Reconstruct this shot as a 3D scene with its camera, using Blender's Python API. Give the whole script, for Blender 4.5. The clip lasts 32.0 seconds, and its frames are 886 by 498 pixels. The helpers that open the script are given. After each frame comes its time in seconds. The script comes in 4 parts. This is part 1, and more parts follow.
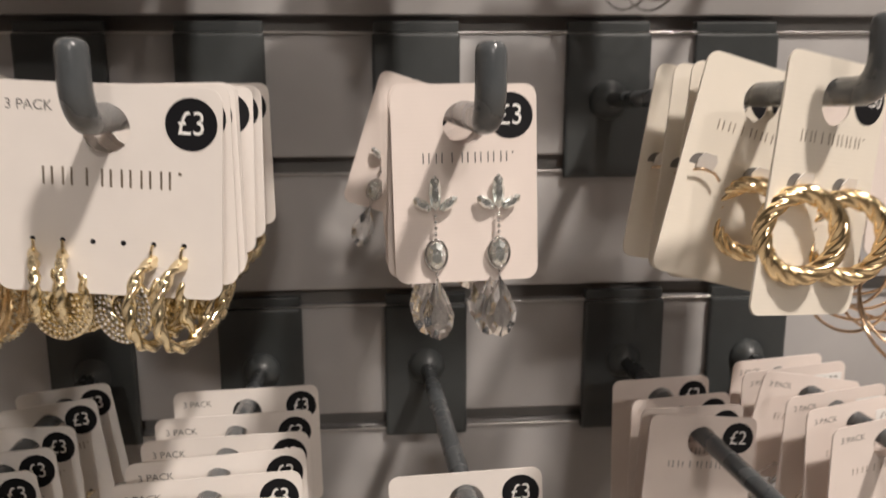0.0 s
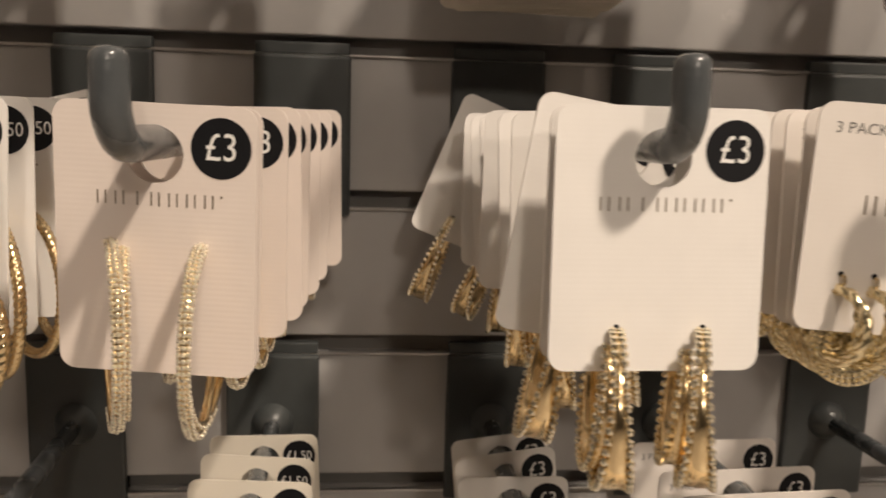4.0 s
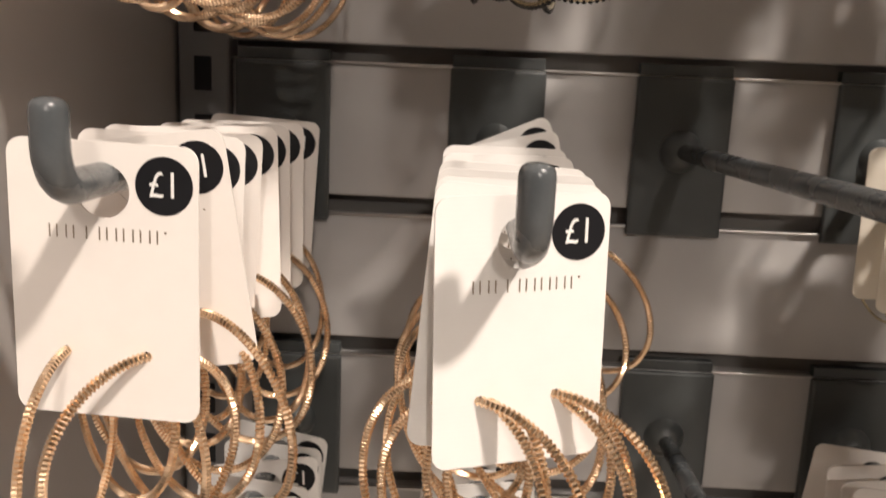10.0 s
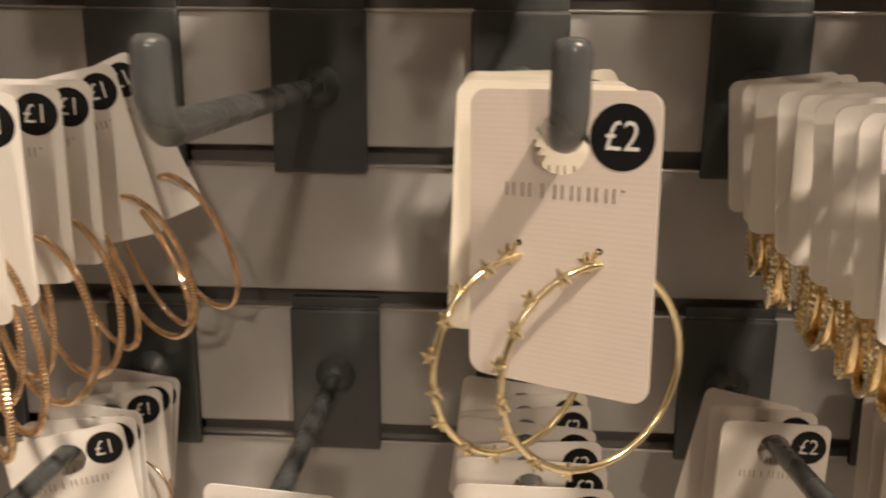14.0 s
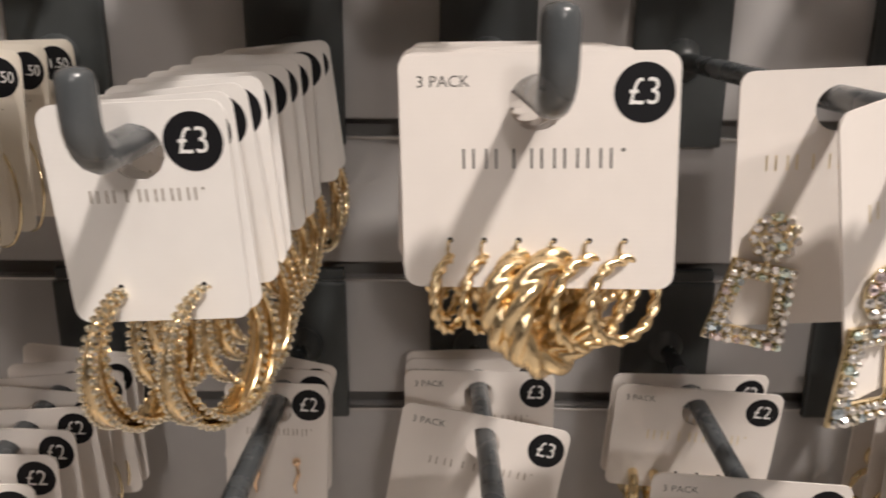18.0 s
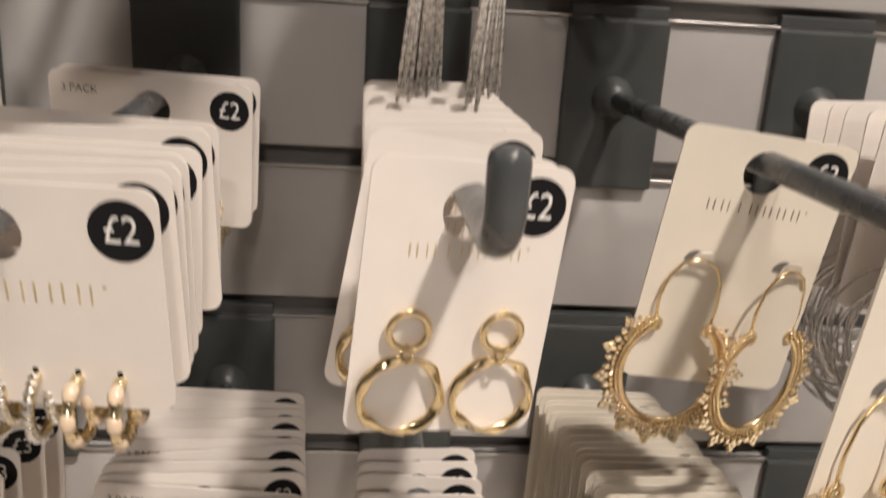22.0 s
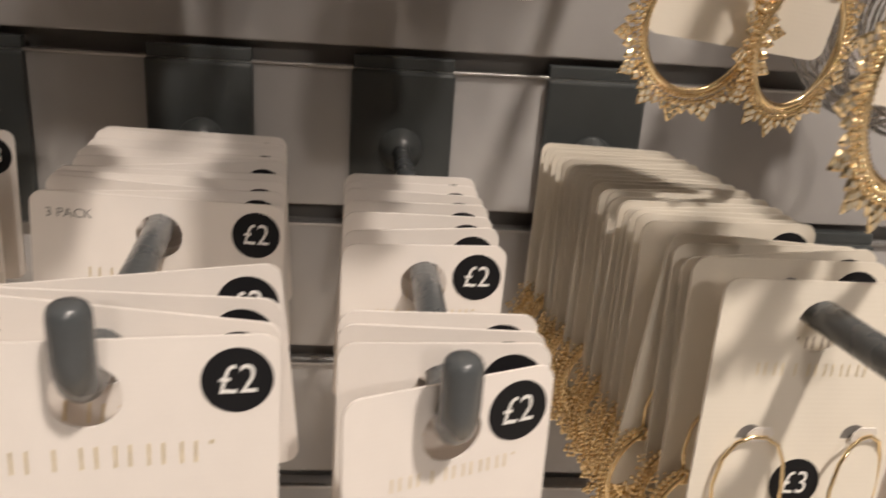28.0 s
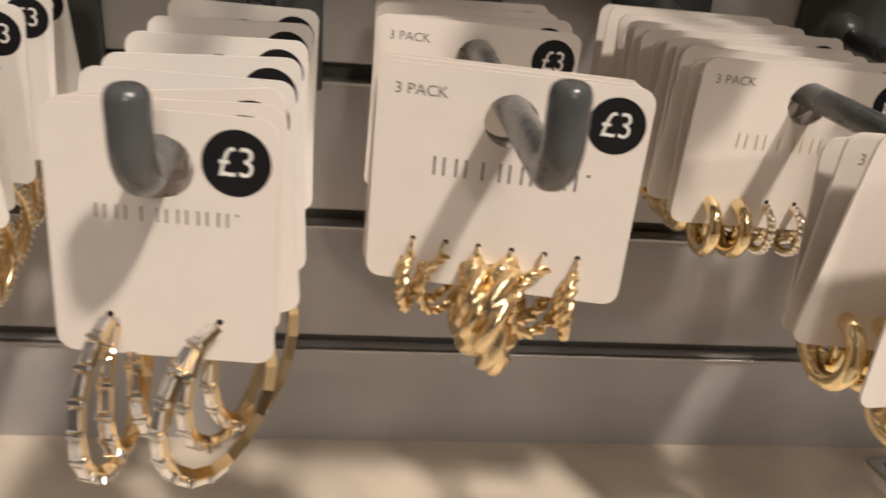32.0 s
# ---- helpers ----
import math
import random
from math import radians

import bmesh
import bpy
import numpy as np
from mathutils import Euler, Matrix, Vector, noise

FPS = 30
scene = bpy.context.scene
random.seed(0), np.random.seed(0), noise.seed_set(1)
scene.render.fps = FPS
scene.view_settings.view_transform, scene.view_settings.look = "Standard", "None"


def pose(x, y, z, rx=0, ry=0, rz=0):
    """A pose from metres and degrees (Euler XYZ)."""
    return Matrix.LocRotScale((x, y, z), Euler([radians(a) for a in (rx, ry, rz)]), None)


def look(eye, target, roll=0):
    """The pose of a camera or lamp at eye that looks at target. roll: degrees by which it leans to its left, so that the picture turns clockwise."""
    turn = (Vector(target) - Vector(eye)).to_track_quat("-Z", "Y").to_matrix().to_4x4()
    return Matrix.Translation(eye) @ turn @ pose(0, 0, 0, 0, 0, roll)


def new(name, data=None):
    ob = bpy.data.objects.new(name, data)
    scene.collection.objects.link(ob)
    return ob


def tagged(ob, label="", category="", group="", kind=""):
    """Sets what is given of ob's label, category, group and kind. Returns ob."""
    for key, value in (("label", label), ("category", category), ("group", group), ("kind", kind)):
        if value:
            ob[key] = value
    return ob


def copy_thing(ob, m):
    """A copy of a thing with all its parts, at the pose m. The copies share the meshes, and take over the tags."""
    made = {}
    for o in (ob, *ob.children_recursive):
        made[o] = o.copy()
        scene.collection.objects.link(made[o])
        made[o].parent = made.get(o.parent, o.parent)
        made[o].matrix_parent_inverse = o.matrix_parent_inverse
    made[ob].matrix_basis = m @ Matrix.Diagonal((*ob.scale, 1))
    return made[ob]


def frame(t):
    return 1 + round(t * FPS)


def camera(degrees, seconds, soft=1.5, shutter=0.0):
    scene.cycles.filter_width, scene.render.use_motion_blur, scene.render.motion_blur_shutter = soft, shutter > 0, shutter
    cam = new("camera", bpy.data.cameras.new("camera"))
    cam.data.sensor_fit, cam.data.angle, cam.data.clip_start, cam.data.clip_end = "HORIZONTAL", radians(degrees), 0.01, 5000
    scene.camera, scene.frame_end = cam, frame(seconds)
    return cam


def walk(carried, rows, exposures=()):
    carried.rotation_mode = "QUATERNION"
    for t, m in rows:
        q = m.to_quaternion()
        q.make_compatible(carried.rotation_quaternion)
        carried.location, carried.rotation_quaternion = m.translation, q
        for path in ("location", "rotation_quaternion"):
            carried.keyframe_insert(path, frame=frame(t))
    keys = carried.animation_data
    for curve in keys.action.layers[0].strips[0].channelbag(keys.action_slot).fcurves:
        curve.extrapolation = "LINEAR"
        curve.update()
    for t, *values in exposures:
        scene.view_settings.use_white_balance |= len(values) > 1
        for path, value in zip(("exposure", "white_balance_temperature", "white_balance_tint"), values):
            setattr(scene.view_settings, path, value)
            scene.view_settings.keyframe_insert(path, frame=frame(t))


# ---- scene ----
cam = camera(56.0, 32.0, soft=1.5, shutter=0.5)
cam.data.dof.use_dof, cam.data.dof.focus_distance, cam.data.dof.aperture_fstop = True, 0.225, 30
PATH = [
    (0, (0.197, -0.46, 1.279), (0.357, 1.49, 0.866), -0.2),
    (0.5, (0.182, -0.482, 1.289), (0.392, 1.478, 0.953), 0.2),
    (1, (0.141, -0.479, 1.293), (0.373, 1.482, 0.976), 0.3),
    (1.5, (0.102, -0.474, 1.288), (0.333, 1.487, 0.97), 0.4),
    (2, (0.069, -0.47, 1.29), (0.296, 1.49, 0.965), 1.0),
    (2.5, (0.032, -0.469, 1.278), (0.236, 1.499, 0.989), 1.1),
    (4.5, (-0.056, -0.408, 1.269), (0.128, 1.561, 0.968), 2.0),
    (5, (-0.092, -0.404, 1.27), (0.058, 1.57, 0.986), 2.1),
    (5.5, (-0.126, -0.398, 1.269), (-0.011, 1.578, 0.985), 2.4),
    (6, (-0.163, -0.398, 1.273), (-0.081, 1.578, 0.974), 2.4),
    (6.5, (-0.199, -0.399, 1.276), (-0.154, 1.576, 0.963), 2.1),
    (7, (-0.231, -0.405, 1.274), (-0.212, 1.568, 0.952), 2.5),
    (7.5, (-0.259, -0.406, 1.273), (-0.243, 1.567, 0.943), 2.3),
    (8, (-0.283, -0.407, 1.268), (-0.275, 1.567, 0.944), 2.4),
    (8.5, (-0.293, -0.414, 1.219), (-0.282, 1.563, 0.916), 2.0),
    (9, (-0.289, -0.41, 1.185), (-0.289, 1.558, 0.827), 2.1),
    (9.5, (-0.288, -0.414, 1.157), (-0.303, 1.551, 0.782), 2.5),
    (10, (-0.279, -0.42, 1.142), (-0.319, 1.541, 0.753), 2.5),
    (10.5, (-0.274, -0.421, 1.13), (-0.333, 1.537, 0.726), 2.6),
    (11, (-0.264, -0.43, 1.125), (-0.349, 1.526, 0.715), 2.6),
    (11.5, (-0.245, -0.431, 1.123), (-0.366, 1.522, 0.706), 2.1),
    (12, (-0.215, -0.429, 1.131), (-0.353, 1.52, 0.704), 1.3),
    (12.5, (-0.182, -0.43, 1.133), (-0.327, 1.517, 0.698), 0.3),
    (13, (-0.145, -0.426, 1.135), (-0.293, 1.517, 0.682), 0.0),
    (13.5, (-0.115, -0.421, 1.131), (-0.243, 1.525, 0.687), 1.0),
    (14, (-0.09, -0.414, 1.132), (-0.189, 1.528, 0.666), 0.6),
    (14.5, (-0.062, -0.397, 1.142), (-0.152, 1.523, 0.588), 0.4),
    (16.5, (-0.001, -0.421, 1.135), (-0.106, 1.505, 0.605), 0.8),
    (17, (0.041, -0.417, 1.139), (-0.025, 1.505, 0.592), 0.4),
    (17.5, (0.079, -0.413, 1.143), (0.07, 1.505, 0.577), 0.4),
    (18, (0.105, -0.415, 1.144), (0.129, 1.497, 0.558), 0.5),
    (18.5, (0.132, -0.415, 1.146), (0.183, 1.493, 0.547), 0.7),
    (19, (0.161, -0.412, 1.145), (0.243, 1.493, 0.542), 1.2),
    (19.5, (0.187, -0.412, 1.141), (0.283, 1.497, 0.553), 2.3),
    (20, (0.209, -0.411, 1.137), (0.313, 1.501, 0.557), 2.8),
    (20.5, (0.235, -0.401, 1.127), (0.38, 1.51, 0.556), 3.5),
    (21, (0.276, -0.391, 1.083), (0.415, 1.516, 0.495), 3.7),
    (21.5, (0.306, -0.393, 1.052), (0.471, 1.518, 0.486), 3.8),
    (22, (0.315, -0.389, 1.002), (0.486, 1.522, 0.436), 3.6),
    (22.5, (0.321, -0.382, 0.975), (0.519, 1.509, 0.354), 3.9),
    (23, (0.346, -0.379, 0.955), (0.589, 1.516, 0.365), 3.5),
    (23.5, (0.377, -0.378, 0.947), (0.652, 1.515, 0.362), 3.9),
    (24, (0.387, -0.378, 0.941), (0.681, 1.508, 0.346), 4.0),
    (24.5, (0.392, -0.377, 0.936), (0.686, 1.509, 0.338), 3.6),
    (26.5, (0.377, -0.375, 0.929), (0.628, 1.509, 0.306), 5.9),
    (27, (0.374, -0.377, 0.919), (0.59, 1.503, 0.272), 5.2),
    (27.5, (0.351, -0.378, 0.909), (0.566, 1.495, 0.244), 4.4),
    (28, (0.319, -0.383, 0.905), (0.517, 1.485, 0.218), 4.1),
    (28.5, (0.295, -0.385, 0.889), (0.477, 1.479, 0.188), 4.2),
    (29, (0.272, -0.381, 0.874), (0.44, 1.47, 0.136), 4.2),
    (29.5, (0.254, -0.381, 0.864), (0.418, 1.455, 0.088), 3.4),
    (30, (0.231, -0.382, 0.867), (0.413, 1.446, 0.075), 3.2),
    (30.5, (0.193, -0.39, 0.875), (0.377, 1.426, 0.058), 3.2),
    (31, (0.158, -0.39, 0.881), (0.347, 1.412, 0.033), 3.6),
    (31.5, (0.136, -0.386, 0.878), (0.337, 1.404, 0.008), 4.3),
    (32, (0.109, -0.389, 0.883), (0.318, 1.392, -0.003), 5.2),
]
TONE = [
    (0.0, -0.27, 6200, 10), (1.0, -0.42, 6250, 10), (2.5, -0.35, 6400, 10), (5.0, -0.24, 7200, 10), (6.5, -0.12, 6900, 10), (8.0, -0.29, 6600, 10),
    (9.0, 0.02, 6600, 10), (10.0, 0.36, 6350, 10), (11.0, 0.04, 6600, 10), (12.0, -0.04, 6650, 10), (14.0, 0.02, 7400, 10), (16.5, 0.26, 6350, 10),
    (17.0, 0.26, 6150, 10), (18.0, -0.12, 6100, 10), (19.0, -0.25, 6120, 10), (21.0, 0.00, 6250, 10), (23.0, -0.20, 6450, 10), (24.0, -0.34, 6500, 10),
    (27.0, -0.36, 6550, 10), (28.0, -0.14, 6400, 10), (30.0, -0.26, 6500, 10), (32.0, -0.18, 6600, 10),
]
walk(cam, [(t, look(eye, target, roll)) for t, eye, target, roll in PATH], TONE)

# ---- world and light ----
world = bpy.data.worlds.new("shop_world")
scene.world = world
world.use_nodes = True
world.node_tree.nodes["Background"].inputs[0].default_value = (1.0, 0.88, 0.78, 1)
world.node_tree.nodes["Background"].inputs[1].default_value = 0.010


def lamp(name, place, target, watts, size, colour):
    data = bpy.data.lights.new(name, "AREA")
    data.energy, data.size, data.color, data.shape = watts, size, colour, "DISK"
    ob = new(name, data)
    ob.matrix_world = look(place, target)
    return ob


lamp("key_or_fill_spot", (1.46, -1.94, 4.10), (0.0, -0.1, 1.0), 178, 0.26, (1.0, 0.87, 0.75))
# unseen fill spot, added to lift the lower wall from the front
lamp("key_or_fill_spot", (0.3, -3.6, 4.10), (0.2, -0.1, 0.7), 14, 0.24, (1.0, 0.87, 0.74))
# small unseen spots, added for weak fill and highlight points on the metal
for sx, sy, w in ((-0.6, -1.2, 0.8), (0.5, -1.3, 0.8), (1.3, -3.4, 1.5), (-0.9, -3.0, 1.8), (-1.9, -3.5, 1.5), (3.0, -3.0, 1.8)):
    lamp("key_or_fill_spot", (sx, sy, 4.10), (sx * 0.4, -0.4, 1.0), w, 0.14, (1.0, 0.89, 0.78))
# far unseen fill, added to brighten the lower wall and deck
lamp("key_or_fill_spot", (0.9, -7.0, 4.10), (0.2, -0.1, 0.6), 118, 0.40, (1.0, 0.88, 0.77))
# unseen panel, added as faint overhead fill
lamp("added_fill_panel", (0.2, -2.6, 4.12), (0.1, -1.2, 0.9), 4, 1.0, (1.0, 0.90, 0.82))


# ---- materials ----
def material(name, colour, rough=0.5, metal=0.0, vary=0.06, scale=60.0, bump=0.0, bump_scale=400.0, per_object=0.0, coat=0.0, stain=0.0):
    m = bpy.data.materials.new(name)
    m.use_nodes = True
    nt = m.node_tree
    b = nt.nodes["Principled BSDF"]
    b.inputs["Metallic"].default_value = metal
    b.inputs["Coat Weight"].default_value = coat
    b.inputs["Coat Roughness"].default_value = 0.12
    co = nt.nodes.new("ShaderNodeTexCoord")
    n1 = nt.nodes.new("ShaderNodeTexNoise")
    n1.inputs["Scale"].default_value, n1.inputs["Detail"].default_value = scale, 5
    nt.links.new(co.outputs["Object"], n1.inputs["Vector"])
    hsv = nt.nodes.new("ShaderNodeHueSaturation")
    hsv.inputs["Color"].default_value = (*colour, 1)
    mr = nt.nodes.new("ShaderNodeMapRange")
    mr.inputs[1].default_value, mr.inputs[2].default_value = 0.25, 0.75
    mr.inputs[3].default_value, mr.inputs[4].default_value = 1 - vary, 1 + vary
    nt.links.new(n1.outputs["Fac"], mr.inputs[0])
    last = mr.outputs[0]
    if per_object:
        oi = nt.nodes.new("ShaderNodeObjectInfo")
        m2 = nt.nodes.new("ShaderNodeMapRange")
        m2.inputs[3].default_value, m2.inputs[4].default_value = 1 - per_object, 1 + per_object
        nt.links.new(oi.outputs["Random"], m2.inputs[0])
        mul = nt.nodes.new("ShaderNodeMath")
        mul.operation = "MULTIPLY"
        nt.links.new(last, mul.inputs[0]), nt.links.new(m2.outputs[0], mul.inputs[1])
        last = mul.outputs[0]
    if stain:
        n3 = nt.nodes.new("ShaderNodeTexNoise")
        n3.inputs["Scale"].default_value, n3.inputs["Detail"].default_value = 9, 6
        nt.links.new(co.outputs["Object"], n3.inputs["Vector"])
        m3 = nt.nodes.new("ShaderNodeMapRange")
        m3.inputs[1].default_value, m3.inputs[2].default_value = 0.35, 0.7
        m3.inputs[3].default_value, m3.inputs[4].default_value = 1 - stain, 1.0
        nt.links.new(n3.outputs["Fac"], m3.inputs[0])
        mul = nt.nodes.new("ShaderNodeMath")
        mul.operation = "MULTIPLY"
        nt.links.new(last, mul.inputs[0]), nt.links.new(m3.outputs[0], mul.inputs[1])
        last = mul.outputs[0]
    nt.links.new(last, hsv.inputs["Value"])
    nt.links.new(hsv.outputs[0], b.inputs["Base Color"])
    r2 = nt.nodes.new("ShaderNodeMapRange")
    r2.inputs[3].default_value, r2.inputs[4].default_value = max(0.02, rough * 0.75), min(1, rough * 1.25)
    nt.links.new(n1.outputs["Fac"], r2.inputs[0])
    nt.links.new(r2.outputs[0], b.inputs["Roughness"])
    if bump:
        n2 = nt.nodes.new("ShaderNodeTexNoise")
        n2.inputs["Scale"].default_value, n2.inputs["Detail"].default_value = bump_scale, 3
        nt.links.new(co.outputs["Object"], n2.inputs["Vector"])
        bu = nt.nodes.new("ShaderNodeBump")
        bu.inputs["Strength"].default_value, bu.inputs["Distance"].default_value = bump, 0.0005
        nt.links.new(n2.outputs["Fac"], bu.inputs["Height"])
        nt.links.new(bu.outputs[0], b.inputs["Normal"])
    return m


def card_material(name, colour, rib=0.16):
    """Pearly card with fine embossed lines across."""
    m = material(name, colour, rough=0.42, vary=0.02, scale=90, per_object=0.035)
    nt = m.node_tree
    b = nt.nodes["Principled BSDF"]
    co = nt.nodes.new("ShaderNodeTexCoord")
    wave = nt.nodes.new("ShaderNodeTexWave")
    wave.bands_direction = "Z"
    wave.inputs["Scale"].default_value, wave.inputs["Distortion"].default_value = 225, 0.3
    nt.links.new(co.outputs["Object"], wave.inputs["Vector"])
    bu = nt.nodes.new("ShaderNodeBump")
    bu.inputs["Strength"].default_value, bu.inputs["Distance"].default_value = rib, 0.0002
    nt.links.new(wave.outputs["Fac"], bu.inputs["Height"])
    nt.links.new(bu.outputs[0], b.inputs["Normal"])
    return m


SLAT = material("painted_slat", (0.44, 0.427, 0.422), rough=0.25, vary=0.07, scale=14, bump=0.10, bump_scale=45, stain=0.18)
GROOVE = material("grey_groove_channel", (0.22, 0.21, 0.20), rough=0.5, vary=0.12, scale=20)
LIP = material("aluminium_lip", (0.50, 0.49, 0.48), rough=0.32, metal=0.9, vary=0.1)
POST = material("grey_steel_post", (0.16, 0.16, 0.165), rough=0.45, metal=0.2, bump=0.1)
PANEL = material("grey_laminate", (0.36, 0.34, 0.33), rough=0.4, vary=0.06, scale=10)
WHITE = material("white_panel", (0.74, 0.72, 0.73), rough=0.3, vary=0.03)
PLATE = material("dark_grey_plastic", (0.048, 0.053, 0.054), rough=0.38, vary=0.12, bump=0.15, bump_scale=900, per_object=0.12)
HOOK = material("grey_plastic", (0.084, 0.092, 0.098), rough=0.27, vary=0.18, bump=0.3, bump_scale=500, per_object=0.08, coat=0.25, stain=0.12)
CARD = card_material("ivory_card", (0.79, 0.74, 0.70), rib=0.025)
CARD_PINK = card_material("blush_card", (0.76, 0.676, 0.628), rib=0.05)
CARD_WHITE = card_material("white_card", (0.81, 0.783, 0.757), rib=0.03)
CARD_CREAM = card_material("cream_card", (0.75, 0.696, 0.607), rib=0.05)
BLACK = material("black_sticker", (0.008, 0.008, 0.010), rough=0.5, vary=0.1)
BLACK.node_tree.nodes["Principled BSDF"].inputs["Specular IOR Level"].default_value = 0.22
INK = material("white_ink", (0.80, 0.79, 0.77), rough=0.5)
FOIL = material("gold_foil", (0.30, 0.245, 0.19), rough=0.36, metal=0.6, vary=0.2, scale=300)
FOIL_PALE = material("pale_gold_foil", (0.74, 0.64, 0.44), rough=0.32, metal=0.6, vary=0.15, scale=300)
GREYINK = material("grey_ink", (0.16, 0.15, 0.14), rough=0.45)
GOLD = material("gold_metal", (0.89, 0.69, 0.41), rough=0.16, metal=1.0, vary=0.06, scale=200)
GOLD_MILLED = material("milled_gold_metal", (0.89, 0.70, 0.42), rough=0.19, metal=1.0, vary=0.08, scale=300, bump=0.30, bump_scale=1300)
GOLD_PALE = material("pale_gold_metal", (0.89, 0.76, 0.50), rough=0.16, metal=1.0, vary=0.06, scale=200)
GOLD_ROSE = material("rose_gold_metal", (0.90, 0.66, 0.45), rough=0.17, metal=1.0, vary=0.06, scale=200)
GOLD_BRIGHT = material("polished_gold_metal", (0.93, 0.76, 0.46), rough=0.07, metal=1.0, vary=0.04, scale=200)
GOLD_FINE = material("fine_gold_metal", (0.90, 0.71, 0.42), rough=0.13, metal=1.0, vary=0.08, scale=400)
SILVER = material("silver_metal", (0.74, 0.73, 0.72), rough=0.16, metal=1.0, vary=0.05, scale=200)
SILVER_BRIGHT = material("bright_silver_chain", (0.90, 0.88, 0.86), rough=0.28, metal=0.5, vary=0.25, scale=500)
STONE = material("clear_rhinestone", (0.95, 0.95, 0.96), rough=0.10, metal=0.97, vary=0.15, scale=700)
STONE_GREEN = material("pale_green_rhinestone", (0.88, 0.92, 0.90), rough=0.26, metal=0.95, vary=0.3, scale=500)
STONE_WARM = material("champagne_rhinestone", (0.95, 0.86, 0.68), rough=0.12, metal=0.95, vary=0.2, scale=600)
STONE_PAVE = material("pave_rhinestone", (0.97, 0.89, 0.74), rough=0.28, metal=0.82, vary=0.3, scale=900)
STONE_SHIMMER = material("iridescent_rhinestone", (0.92, 0.92, 0.93), rough=0.14, metal=0.96, vary=0.1, scale=500)


def tint_by_object(m, colours):
    """Gives each object of a material one of several colours."""
    nt = m.node_tree
    info, ramp = nt.nodes.new("ShaderNodeObjectInfo"), nt.nodes.new("ShaderNodeValToRGB")
    ramp.color_ramp.interpolation = "CONSTANT"
    while len(ramp.color_ramp.elements) < len(colours):
        ramp.color_ramp.elements.new(0.5)
    for i, c in enumerate(colours):
        ramp.color_ramp.elements[i].position, ramp.color_ramp.elements[i].color = i / len(colours), (*c, 1)
    hsv = next(n for n in nt.nodes if n.type == "HUE_SAT")
    nt.links.new(info.outputs["Random"], ramp.inputs[0])
    nt.links.new(ramp.outputs[0], hsv.inputs["Color"])


tint_by_object(STONE_SHIMMER, ((0.97, 0.96, 0.95), (0.96, 0.94, 0.91), (0.74, 0.87, 0.97), (0.97, 0.95, 0.92), (0.95, 0.92, 0.88), (0.96, 0.84, 0.86), (0.97, 0.96, 0.96), (0.96, 0.94, 0.91), (0.80, 0.95, 0.91), (0.97, 0.96, 0.94), (0.95, 0.90, 0.76), (0.96, 0.95, 0.94)))
GLASS = material("cut_crystal", (0.97, 0.97, 0.98), rough=0.012, metal=0.5, vary=0.01)
GLASS.node_tree.nodes["Principled BSDF"].inputs["Transmission Weight"].default_value = 1.0
GLASS.node_tree.nodes["Principled BSDF"].inputs["IOR"].default_value = 1.62
JET = material("black_bead", (0.012, 0.011, 0.011), rough=0.15, coat=0.4)
PEARL = material("pearl_bead", (0.70, 0.55, 0.40), rough=0.22, coat=0.5)
DECK = material("pale_wood_deck", (0.82, 0.73, 0.62), rough=0.5, vary=0.12, scale=25, bump=0.1, stain=0.25)
FLOOR = material("shop_floor", (0.46, 0.43, 0.40), rough=0.35, vary=0.08, scale=6)
ROOM = material("shop_wall_paint", (0.32, 0.30, 0.28), rough=0.7, vary=0.04, scale=4)
# unseen walls, toned dark so the gold has something dark to reflect
DARK = material("dark_reflected_wall", (0.14, 0.13, 0.12), rough=0.6, vary=0.1, scale=4)


# ---- mesh helpers ----
def part(name, bm, mat, parent, label="", smooth=True):
    if isinstance(bm, bpy.types.Mesh):
        me = bm
    else:
        me = bpy.data.meshes.new(name)
        bm.to_mesh(me)
        bm.free()
        if smooth:
            me.polygons.foreach_set("use_smooth", [True] * len(me.polygons))
    if not me.materials:
        me.materials.append(mat)
    ob = new(name, me)
    ob.parent = parent
    if label:
        tagged(ob, label)
    return ob


def add_box(bm, c, s, bevel=0.0, turn=None):
    m = Matrix.Translation(c) @ (turn or Matrix.Identity(4)) @ Matrix.Diagonal((*s, 1))
    vs = bmesh.ops.create_cube(bm, size=1, matrix=m)["verts"]
    if bevel:
        es = {e for v in vs for e in v.link_edges}
        bmesh.ops.bevel(bm, geom=list(es), offset=bevel, segments=2, affect="EDGES", profile=0.6)


